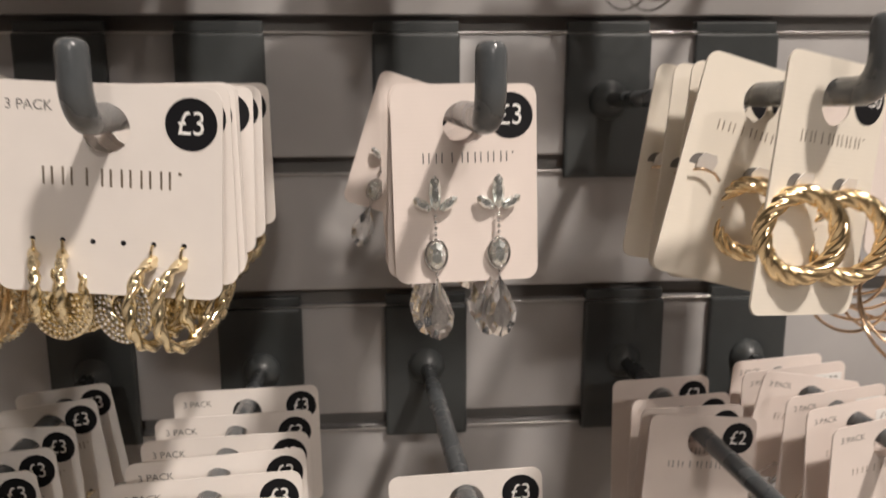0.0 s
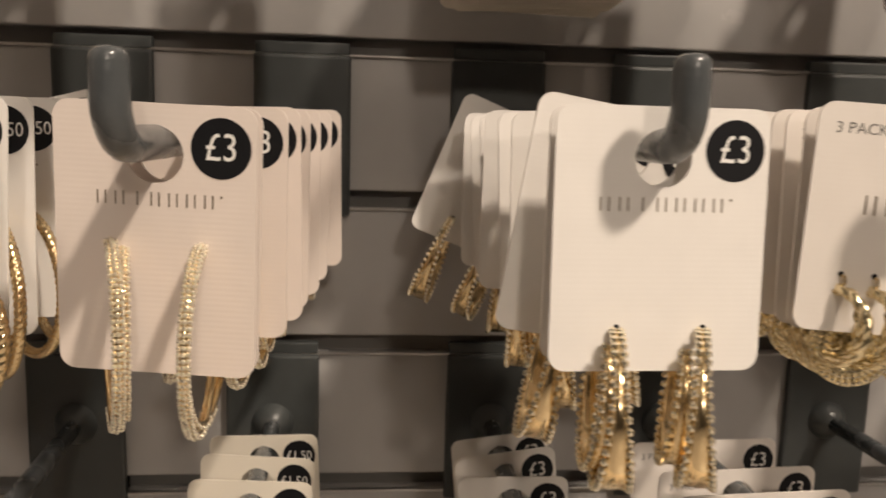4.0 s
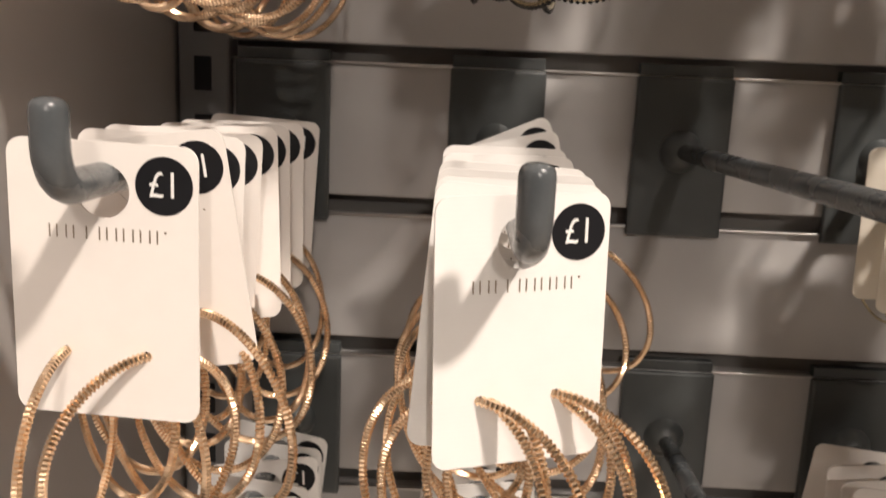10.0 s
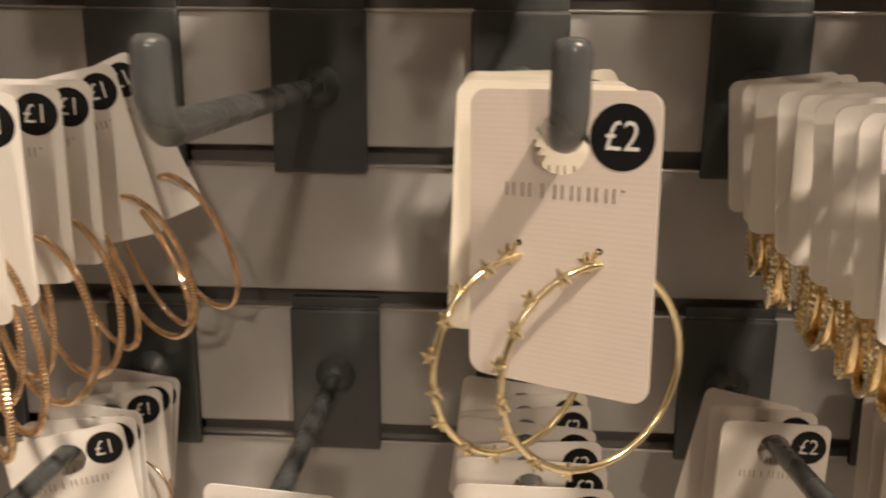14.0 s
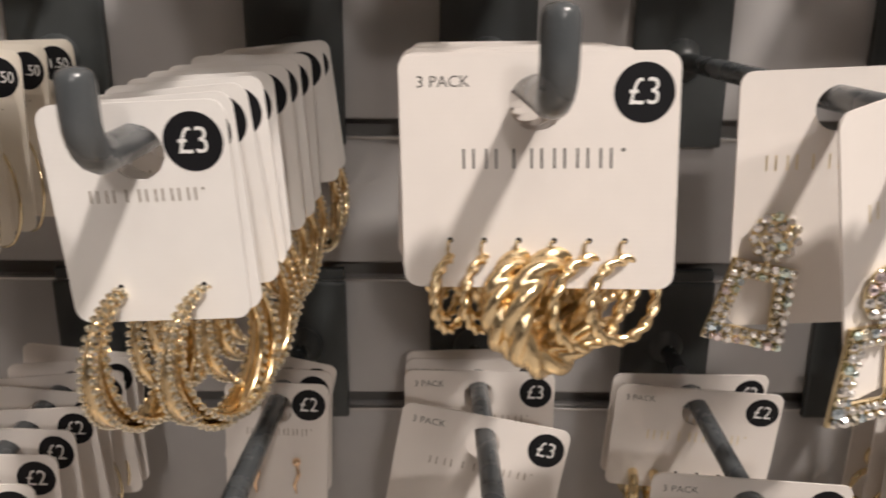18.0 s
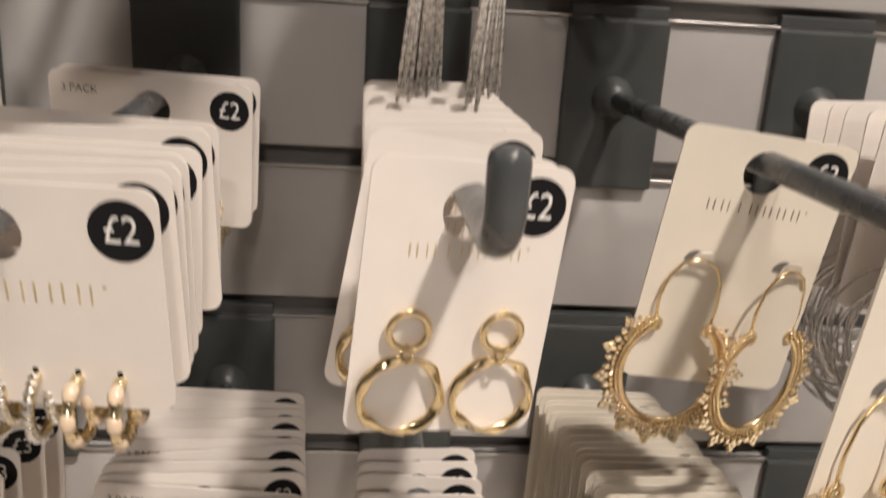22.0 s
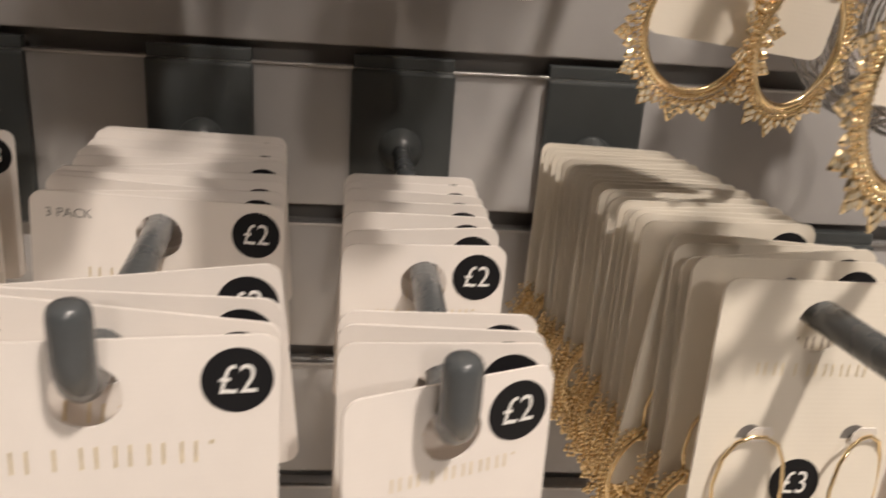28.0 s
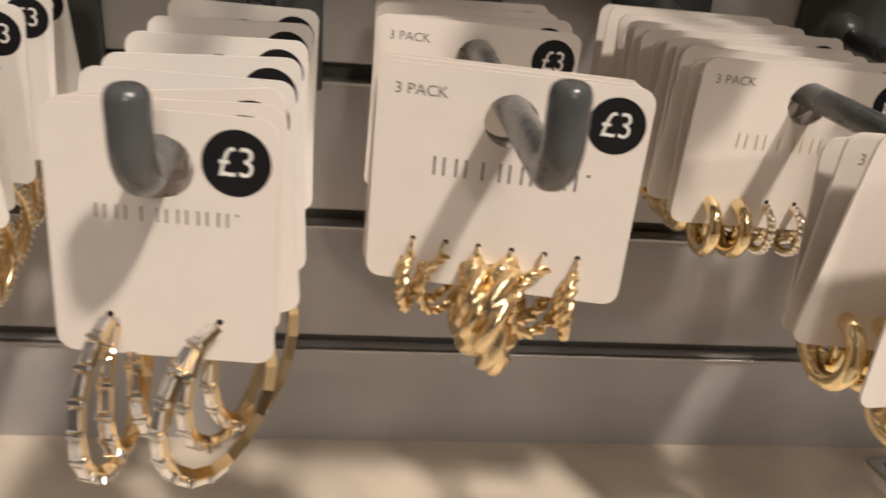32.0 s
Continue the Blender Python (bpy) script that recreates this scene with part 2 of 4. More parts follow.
def tube(bm, pts, r, n=8, closed=False, flat=1.0):
    """A pipe along points; r a number or one for each point; flat squeezes it across."""
    pts = [Vector(p) for p in pts]
    k = len(pts)
    up = None
    loops = []
    for i, p in enumerate(pts):
        a = pts[i - 1] if (i or closed) else p
        b = pts[(i + 1) % k] if (i < k - 1 or closed) else p
        d = (b - a).normalized()
        if up is None:
            up = Vector((1, 0, 0)) if abs(d.x) < 0.8 else Vector((0, 0, 1))
        side = d.cross(up).normalized()
        up = side.cross(d).normalized()
        rr = r[i] if isinstance(r, (list, tuple)) else r
        loops.append([bm.verts.new(p + rr * (math.cos(t) * up + flat * math.sin(t) * side)) for t in (math.tau * j / n for j in range(n))])
    for i in range(k if closed else k - 1):
        a, b = loops[i], loops[(i + 1) % k]
        off = 0
        if closed and i == k - 1:
            off = min(range(n), key=lambda o: (b[o].co - a[0].co).length)
        for j in range(n):
            bm.faces.new((a[j], b[(j + off) % n], b[(j + 1 + off) % n], a[(j + 1) % n]))
    if not closed:
        bm.faces.new(loops[0])
        bm.faces.new(loops[-1][::-1])


def add_ball(bm, p, r, sub=1, squash=(1, 1, 1)):
    bmesh.ops.create_icosphere(bm, subdivisions=sub, radius=1, matrix=Matrix.Translation(p) @ Matrix.Diagonal((r * squash[0], r * squash[1], r * squash[2], 1)))


def add_gem(bm, p, rx, rz, depth, turn=0.0, sides=8, tip=1.0):
    """A cut stone that faces -y: table, crown and pavilion; tip > 1 draws its upper end out."""
    m = Matrix.Translation(p) @ Matrix.Rotation(turn, 4, "Y")

    def loop(f, y):
        out = []
        for j in range(sides):
            t = math.tau * j / sides
            x, z = rx * f * math.cos(t), rz * f * math.sin(t)
            if tip != 1 and z > 0:
                x, z = x * (1 - 0.75 * (z / (rz * f)) ** 1.5), z * tip
            out.append(bm.verts.new(m @ Vector((x, y, z))))
        return out

    a, b, c = loop(0.55, -depth * 0.5), loop(1.0, -depth * 0.1), loop(0.95, depth * 0.15)
    low = bm.verts.new(m @ Vector((0, depth * 0.5, 0)))
    bm.faces.new(a)
    for u, v in ((a, b), (b, c)):
        for j in range(sides):
            k = (j + 1) % sides
            bm.faces.new((u[j], v[j], v[k]))
            bm.faces.new((u[j], v[k], u[k]))
    for j in range(sides):
        bm.faces.new((c[j], low, c[(j + 1) % sides]))


def rounded(w, h, r, n=6):
    """Corner points of a rounded rectangle from (-w/2, 0) to (w/2, -h)."""
    out = []
    for cx, cz, a0 in ((w / 2 - r, -r, 0), (-w / 2 + r, -r, 90), (-w / 2 + r, -h + r, 180), (w / 2 - r, -h + r, 270)):
        for i in range(n + 1):
            a = radians(a0 + 90 * i / n)
            out.append((cx + r * math.cos(a), cz + r * math.sin(a)))
    return out


def card_bm(w, h, hole=0.0071, hole_z=-0.0124, r=0.0042, thick=0.0007):
    """A card with a round hole; its origin is the top of that hole, where it hangs."""
    loops = [rounded(w, h, r), [(hole * math.cos(math.tau * i / 28), hole_z + hole * math.sin(math.tau * i / 28)) for i in range(28)]]
    bm2 = bmesh.new()
    es = []
    for lp in loops:
        vs = [bm2.verts.new((x, 0, z)) for x, z in lp]
        es += [bm2.edges.new((vs[i], vs[(i + 1) % len(vs)])) for i in range(len(vs))]
    bmesh.ops.triangle_fill(bm2, use_beauty=True, use_dissolve=False, edges=es, normal=(0, -1, 0))
    bm2.verts.index_update()
    vs = [v.co.copy() for v in bm2.verts]
    fs = [[v.index for v in f.verts] for f in bm2.faces]
    bm2.free()
    bm = bmesh.new()
    top = hole_z + hole
    fr = [bm.verts.new((v.x, -thick / 2, v.z - top)) for v in vs]
    ba = [bm.verts.new((v.x, thick / 2, v.z - top)) for v in vs]
    for f in fs:
        a = [fr[i] for i in f]
        n = (a[1].co - a[0].co).cross(a[2].co - a[0].co)
        if n.y > 0:
            f = f[::-1]
        bm.faces.new([fr[i] for i in f])
        bm.faces.new([ba[i] for i in f[::-1]])
    n0 = len(loops[0])
    for a, b in ((0, n0), (n0, len(vs))):
        for i in range(a, b):
            j = i + 1 if i + 1 < b else a
            bm.faces.new((fr[i], fr[j], ba[j], ba[i]))
    bmesh.ops.recalc_face_normals(bm, faces=bm.faces)
    return bm


TEXTS = {}


def text_mesh(words, size, mat):
    """A flat mesh of words that stands up and faces -y, centred on its origin."""
    key = (words, size, mat.name)
    if key not in TEXTS:
        cu = bpy.data.curves.new("words", "FONT")
        cu.body, cu.size, cu.align_x, cu.align_y, cu.resolution_u = words, size, "CENTER", "CENTER", 3
        ob = new("words", cu)
        me = bpy.data.meshes.new_from_object(ob.evaluated_get(bpy.context.evaluated_depsgraph_get()))
        bpy.data.objects.remove(ob)
        me.transform(Matrix.Rotation(radians(90), 4, "X"))
        me.materials.clear()
        me.materials.append(mat)
        TEXTS[key] = me
    return TEXTS[key]


def disc_bm(r, y, thick=0.00012, n=28):
    bm = bmesh.new()
    f = [bm.verts.new((r * math.cos(math.tau * i / n), y - thick, r * math.sin(math.tau * i / n))) for i in range(n)]
    b = [bm.verts.new((v.co.x, y, v.co.z)) for v in f]
    bm.faces.new(f)
    for i in range(n):
        bm.faces.new((f[i], b[i], b[(i + 1) % n], f[(i + 1) % n]))
    return bm


def bar_logo(w, h):
    """A row of plain upright strokes where a maker's mark is printed."""
    bm = bmesh.new()
    s = w / 7.0
    for i in range(7):
        x = -w / 2 + s * (i + 0.5)
        t = h * 0.12
        for dx in ((-s * 0.22, s * 0.22) if i != 2 else (0.0,)):
            add_box(bm, (x + dx, -0.00041, 0), (t, 0.00006, h))
    add_box(bm, (w / 2 + t * 2.2, -0.00041, h * 0.4), (t * 1.4, 0.00006, t * 1.4))
    return bm


# ---- plan: grooves, rows and hooks ----
PITCH, TOP = 0.075, 1.30
ROW = {"Z": 1.425, "A": TOP, "B": TOP - 2 * PITCH, "C": TOP - 4 * PITCH, "D": TOP - 6 * PITCH, "E": TOP - 7 * PITCH}
LEFT, RIGHT = -0.396, 1.40
DECK_Z = 0.562
REACH = 0.238
BAR_Z = -0.036

# ---- structure ----
wall = tagged(new("wall_back"), "grey painted slat wall with aluminium grooves", "slat wall", kind="structure")
for n in range(-5, 10):
    z1 = TOP - n * PITCH
    z0 = z1 - PITCH + 0.0092
    z0 = max(z0, DECK_Z - 0.02) if n == 9 else z0
    bm = bmesh.new()
    add_box(bm, ((LEFT + RIGHT) / 2, 0.0051, (z0 + z1) / 2), (RIGHT - LEFT, 0.0102, z1 - z0), 0.0012)
    part("slat", bm, SLAT, wall)
    bm = bmesh.new()
    add_box(bm, ((LEFT + RIGHT) / 2, -0.0006, z1 + 0.0002), (RIGHT - LEFT, 0.0030, 0.0014), 0.0004)
    part("groove_strip", bm, LIP, wall, "aluminium strip lining a groove")
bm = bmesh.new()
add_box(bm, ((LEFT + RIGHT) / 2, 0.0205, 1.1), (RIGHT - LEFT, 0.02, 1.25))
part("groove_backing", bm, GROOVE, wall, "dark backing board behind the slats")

post = tagged(new("upright_post"), "grey slotted steel upright at the wall's end", "post", kind="structure")
bm = bmesh.new()
add_box(bm, (LEFT - 0.0125, 0.008, 1.1), (0.0245, 0.030, 1.5), 0.0015)
part("post_body", bm, POST, post)
for k in range(32):
    bm = bmesh.new()
    add_box(bm, (LEFT - 0.0125, -0.0072, 0.610 + k * 0.028), (0.0085, 0.0012, 0.0165), 0.0004)
    part("slot", bm, BLACK, post, "black slot")
side = tagged(new("side_panel"), "grey laminated end panel of the display bay", "end panel", kind="structure")
bm = bmesh.new()
add_box(bm, (LEFT - 0.036, -0.19, 1.1), (0.018, 0.44, 1.5), 0.002)
part("panel_board", bm, PANEL, side)

deck = tagged(new("base_deck"), "pale wood-effect base shelf under the slat wall", "base shelf", kind="structure")
bm = bmesh.new()
add_box(bm, ((LEFT + RIGHT) / 2, -0.17, DECK_Z - 0.012), (RIGHT - LEFT + 0.1, 0.36, 0.024), 0.003)
part("deck_board", bm, DECK, deck)
bm = bmesh.new()
add_box(bm, ((LEFT + RIGHT) / 2, -0.335, DECK_Z / 2 - 0.012), (RIGHT - LEFT + 0.1, 0.02, DECK_Z - 0.026), 0.002)
part("kick_panel", bm, WHITE, deck)


def room_slab(name, c, s, mat, label):
    bm = bmesh.new()
    add_box(bm, c, s)
    me = bpy.data.meshes.new(name)
    bm.to_mesh(me)
    bm.free()
    me.materials.append(mat)
    tagged(new(name, me), label, name.split("_")[0], kind="structure")


# unseen room added round the bay: floor toned for bounce, dark walls for reflections
room_slab("floor", (0.4, -4.4, -0.05), (7, 10, 0.1), FLOOR, "pale grey shop floor")
room_slab("ceiling", (0.4, -4.4, 4.25), (7, 10, 0.1), ROOM, "plain painted shop ceiling")
room_slab("wall_front", (0.4, -9.45, 2.1), (7, 0.1, 4.2), DARK, "unseen dark wall across the aisle, reflected in the metal")
room_slab("wall_west", (-3.15, -4.4, 2.1), (0.1, 10, 4.2), DARK, "unseen dark side wall, reflected in the metal")
room_slab("wall_east", (3.95, -4.4, 2.1), (0.1, 10, 4.2), ROOM, "plain shop wall")
room_slab("wall_north", (0.4, 0.30, 2.1), (7, 0.1, 4.2), ROOM, "plain wall behind the display")


# ---- display hooks ----
def make_hook():
    hook = tagged(new("display_hook"), "grey plastic display hook on a dark square back plate", "hook", "display hooks")
    bm = bmesh.new()
    add_box(bm, (0, -0.0022, -0.0393), (0.047, 0.0044, 0.0785), 0.0016)
    part("back_plate", bm, PLATE, hook, "dark grey plastic back plate", smooth=False)
    bm = bmesh.new()
    add_box(bm, (0, 0.0008, 0.0031), (0.0455, 0.0056, 0.0058), 0.0007)
    part("clip", bm, PLATE, hook, "dark clip that sits in the groove", smooth=False)
    bm = bmesh.new()
    tube(bm, [(0, -0.004 - 0.0085 * (1 - math.cos(a)), BAR_Z) for a in (0, 0.4, 0.8, 1.2, 1.57)], [0.0108, 0.0106, 0.0095, 0.0072, 0.0045], 18)
    part("boss", bm, PLATE, hook)
    pts = [(0, -0.002, BAR_Z), (0, -0.06, BAR_Z), (0, -0.13, BAR_Z), (0, -REACH + 0.012, BAR_Z)]
    for a in (15, 30, 45, 60, 75, 90):
        pts.append((0, -REACH + 0.010 - 0.010 * math.sin(radians(a)), BAR_Z + 0.010 - 0.010 * math.cos(radians(a))))
    tip = BAR_Z + 0.0208
    pts += [(0, -REACH, tip - 0.0034), (0, -REACH, tip - 0.0020), (0, -REACH, tip - 0.0010), (0, -REACH, tip - 0.0003), (0, -REACH, tip)]
    radius = [0.0043] * 11 + [0.0041, 0.0036, 0.0026, 0.0010]
    bm = bmesh.new()
    tube(bm, pts, radius, 18)
    part("bar", bm, HOOK, hook, "grey rounded plastic bar with upturned end")
    return hook


HOOK_ONE = make_hook()
HOOKS = {}


def put_hook(row, col, x, yaw=0.0, droop=0.0):
    """The plate sits square on the wall; the bar may stand a little askew in it."""
    base = pose(x, -0.0004, ROW[row])
    if HOOKS:
        hook = copy_thing(HOOK_ONE, base)
    else:
        hook = HOOK_ONE
        hook.matrix_basis = base
    for o in hook.children:
        if o.name.startswith(("bar", "boss")):
            o.matrix_basis = pose(0, 0, 0, droop, 0, yaw)
    HOOKS[row, col] = pose(x, -0.0004, ROW[row], droop, 0, yaw)


# ---- earring meshes: each hangs from its origin in the yz plane ----
def circle(R, k, a0=0.0, a1=360.0):
    return [(0, -R * math.sin(radians(a0 + (a1 - a0) * i / k)), -R + R * math.cos(radians(a0 + (a1 - a0) * i / k))) for i in range(k)]


def hoop_milled(R, r, notches=60):
    """A ring cut all round by fine notches."""
    bm = bmesh.new()
    k = notches * 3
    tube(bm, circle(R, k), [r * (0.74 if i % 3 == 0 else 1.06) for i in range(k)], 6, closed=True)
    return bm


def hoop_plain(R, r, k=44, flat=1.0):
    bm = bmesh.new()
    tube(bm, circle(R, k), r, 8, closed=True, flat=flat)
    return bm


def hoop_twist(R, r, turns=18, strands=2, k=120, depth=0.30):
    """A rope ring: one bar whose strands wind round it."""
    bm = bmesh.new()
    n = strands * 8
    loops = []
    for i in range(k):
        t = math.tau * i / k
        ring = []
        for j in range(n):
            a = math.tau * j / n
            q = r * (1.18 - depth + depth * abs(math.cos((strands * a + turns * t) / 2)))
            ring.append(bm.verts.new((q * math.sin(a), -(R + q * math.cos(a)) * math.sin(t), -R + (R + q * math.cos(a)) * math.cos(t))))
        loops.append(ring)
    for i in range(k):
        a, b = loops[i], loops[(i + 1) % k]
        for j in range(n):
            bm.faces.new((a[j], b[j], b[(j + 1) % n], a[(j + 1) % n]))
    return bm


def hoop_band(R, wide, k=56):
    """A dished crescent band, broad below and narrow where it hooks in."""
    bm = bmesh.new()
    loops = []
    for i in range(k):
        t = math.tau * i / k
        w = band_width(wide, t) / 2
        ring = []
        for x, q in ((-w, 0.0), (-w * 0.55, -0.0005), (w * 0.55, -0.0005), (w, 0.0), (w * 0.55, 0.0009), (-w * 0.55, 0.0009)):
            ring.append(bm.verts.new((x, -(R + q) * math.sin(t), -R + (R + q) * math.cos(t))))
        loops.append(ring)
    for i in range(k):
        a, b = loops[i], loops[(i + 1) % k]
        for j in range(6):
            bm.faces.new((a[j], b[j], b[(j + 1) % 6], a[(j + 1) % 6]))
    return bm


def band_width(wide, t):
    return 0.0018 + (wide - 0.0018) * (0.5 - 0.5 * math.cos(t)) ** 1.4


def band_beads(R, wide, r, count):
    """A string of small stones along each rim of a crescent band."""
    bm = bmesh.new()
    for i in range(count):
        t = math.tau * (i + 0.5) / count
        w = band_width(wide, t) / 2
        for x in (-w, w):
            add_ball(bm, (x, -(R + 0.0006) * math.sin(t), -R + (R + 0.0006) * math.cos(t)), r, 1)
    return bm


def beads_on(R, r, count, a0=0, a1=360, sub=1, squash=(1, 1, 1), inner=0.0):
    bm = bmesh.new()
    for i in range(count):
        a = radians(a0 + (a1 - a0) * (i + 0.5) / count)
        add_ball(bm, (0, -(R + inner) * math.sin(a), -R + (R + inner) * math.cos(a)), r, sub, squash)
    return bm


def earring(parent, x, z, yaw, bm, mat, label="", stones=None, stone_mat=None, stone_label=""):
    ob = part("earring", bm, mat, parent, label)
    ob.matrix_basis = pose(x, -0.0004, z, 0, 0, yaw)
    if stones is not None:
        tagged(part("pave_setting", stones, stone_mat, ob, stone_label, smooth=False), kind="stuff")
    return ob


# ---- card packs ----
def card_pack(label, w, h, mat, price, pack="", foil=None, logo=None, mark=INK):
    """A card with its hole, price sticker and printed mark; z counts from the top of the hole."""
    top = 0.0053
    p = tagged(new("earring_card"), label, "earring card")
    part("card", card_bm(w, h), mat, p, smooth=False)
    if mark is INK:
        s = part("price_sticker", disc_bm(0.0075, 0, n=32), BLACK, p, "round black price sticker", smooth=False)
    else:
        bm = bmesh.new()
        add_box(bm, (0, -0.00006, 0), (0.017, 0.00012, 0.008))
        s = part("price_sticker", bm, INK, p, "white price label", smooth=False)
    s.location = (w / 2 - (0.0088 if mark is INK else 0.0105), -0.00035, top - 0.0102)
    tx = part("price", text_mesh(price, 0.0096 if len(price) < 3 else 0.0062, mark), mark, s)
    tx.scale.x = 0.86
    tx.location = (0, -0.00022, 0)
    lw, lh, lz = logo or (w * 0.62, 0.0034, 0.0235)
    lg = tagged(part("printed_mark", bar_logo(lw, lh), foil or FOIL, p, "foil-printed maker's mark", smooth=False), kind="stuff")
    lg.location = (0, 0, top - lz)
    if pack:
        tx = part("pack_print", text_mesh(pack, 0.0042, GREYINK), GREYINK, p, "small printed pack size")
        tx.location = (-w / 2 + 0.0115, -0.00041, top - 0.0068)
    return p


def pierce(parent, x, z):
    """The small dark hole that an earring's post goes through."""
    ob = part("pierced_hole", disc_bm(0.0008, 0, 0.00006, 10), BLACK, parent, "small dark hole punched in the card", smooth=False)
    ob.location = (x, -0.0004, z)


def tab(parent, x, z):
    """A half-round flap punched out of the card and bent forward, with the opening behind it."""
    bm = bmesh.new()
    f = [bm.verts.new((0.0040 * math.cos(a), -0.00042, 0.0040 * math.sin(a))) for a in (math.pi * i / 14 for i in range(15))]
    bm.faces.new(f)
    hole = part("tab_opening", bm, GREYINK, parent, "dark half-round opening punched in the card", smooth=False)
    hole.location = (x - 0.0012, 0, z + 0.0008)
    bm = bmesh.new()
    pts = [(-0.0034, 0.0), (-0.0036, 0.0030), (-0.0022, 0.0050), (0.0022, 0.0050), (0.0036, 0.0030), (0.0034, 0.0)]
    a = [bm.verts.new((px, -0.0006 - 0.35 * pz, pz)) for px, pz in pts]
    b = [bm.verts.new((px, -0.0011 - 0.35 * pz, pz)) for px, pz in pts]
    bm.faces.new(a)
    bm.faces.new(b[::-1])
    for i in range(6):
        j = (i + 1) % 6
        bm.faces.new((a[i], b[i], b[j], a[j]))
    bmesh.ops.recalc_face_normals(bm, faces=bm.faces)
    ob = part("card_tab", bm, CARD_WHITE, parent, "raised white card tab that holds an earring", smooth=False)
    ob.location = (x + 0.0010, 0, z)


def ear_wire(ring, drop):
    """The thin post from the pierced hole down to a ring."""
    bm = bmesh.new()
    tube(bm, [(0, 0.0006, drop), (0, -0.0012, drop - 0.0003), (0, -0.0016, drop * 0.5), (0, -0.0004, -0.0004)], 0.00045, 6)
    part("ear_wire", bm, GOLD_FINE, ring)


def pack_hoops_milled(price, mat, gold, R, sep=0.0108, z=-0.047, w=0.050, h=0.069, r=0.0014, yaws=(24, 28), notches=140):
    p = card_pack("pale earring card with large gold ribbed hoop earrings", w, h, mat, price)
    for x, a in zip((-sep, sep), yaws):
        pierce(p, x, z + 0.0006)
        e = earring(p, x, z, a, hoop_milled(R, r, notches), gold)
        e.data.polygons.foreach_set("use_smooth", [False] * len(e.data.polygons))
    return p


def pack_hoops_twist(price, mat, gold, R, r=0.0016, sep=0.0110, z=-0.033, w=0.047, h=0.074, yaws=(22, 42)):
    p = card_pack("ivory earring card with thick twisted gold hoop earrings", w, h, mat, price)
    for x, a in zip((-sep, sep), yaws):
        pierce(p, x, z + 0.0008)
        earring(p, x, z, a, hoop_twist(R, r, 66, 3, 396, 0.28), gold)
    return p


def pack_hoops_jet(price, yaws):
    p = card_pack("white earring card with gold hoops set with black beads", 0.050, 0.070, CARD_WHITE, price)
    for x, a in zip((-0.0110, 0.0110), yaws):
        earring(p, x, -0.0285, a, hoop_plain(0.0335, 0.0011, 56), GOLD_PALE, stones=beads_on(0.0335, 0.00125, 82, sub=1, inner=0.0008), stone_mat=JET, stone_label="black beads")
    return p


def pack_hoops_pave(price):
    p = card_pack("blush earring card with sparkling pave hoop earrings", 0.0505, 0.0685, CARD_PINK, price)
    for x, a in ((-0.0115, 27), (0.0115, 9)):
        bm = hoop_plain(0.0235, 0.0013, 56)
        st = bmesh.new()
        for i in range(58):
            t = radians(200 * (i + 0.5) / 58)
            for s, q in ((-0.0011, 0.02435), (0, 0.02475), (0.0011, 0.02435)):
                add_ball(st, (s, -q * math.sin(t), -0.0235 + q * math.cos(t)), 0.00070, 1)
        earring(p, x, -0.0300, a, bm, GOLD, stones=st, stone_mat=STONE_PAVE, stone_label="pave rhinestones")
    return p


def pack_hoops_beaded(price, w=0.046, h=0.056, yaws=(-14, -22)):
    p = card_pack("white earring card with crescent gold hoops edged with clear stones", w, h, CARD_WHITE, price)
    z = 0.0053 - h * 0.85
    for x, a in ((-0.0100, yaws[0]), (0.0120, yaws[1])):
        pierce(p, x, z + 0.0012)
        earring(p, x, z, a, hoop_band(0.0188, 0.0084), GOLD, stones=band_beads(0.0188, 0.0084, 0.00115, 46), stone_mat=STONE_WARM, stone_label="tiny clear stones along both rims")
    return p


def stone_disc(r0, r1):
    """A flat washer paved with tiny stones."""
    bm = bmesh.new()
    st = bmesh.new()
    k = 30
    loops = []
    for i in range(k):
        t = math.tau * i / k
        loops.append([bm.verts.new((x, -q * math.sin(t), -r1 + q * math.cos(t))) for x, q in ((-0.0006, r0), (-0.0006, r1), (0.0006, r1), (0.0006, r0))])
    for i in range(k):
        a, b = loops[i], loops[(i + 1) % k]
        for j in range(4):
            bm.faces.new((a[j], b[j], b[(j + 1) % 4], a[(j + 1) % 4]))
    for n, q in ((15, r0 + 0.0009), (22, r0 + 0.0026), (30, r0 + 0.0043), (36, r0 + 0.0060)):
        for i in range(n):
            t = math.tau * (i + 0.5 * (n % 4)) / n
            for x in (-0.0007, 0.0007):
                add_ball(st, (x, -q * math.sin(t), -r1 + q * math.cos(t)), 0.00078, 1)
    return bm, st


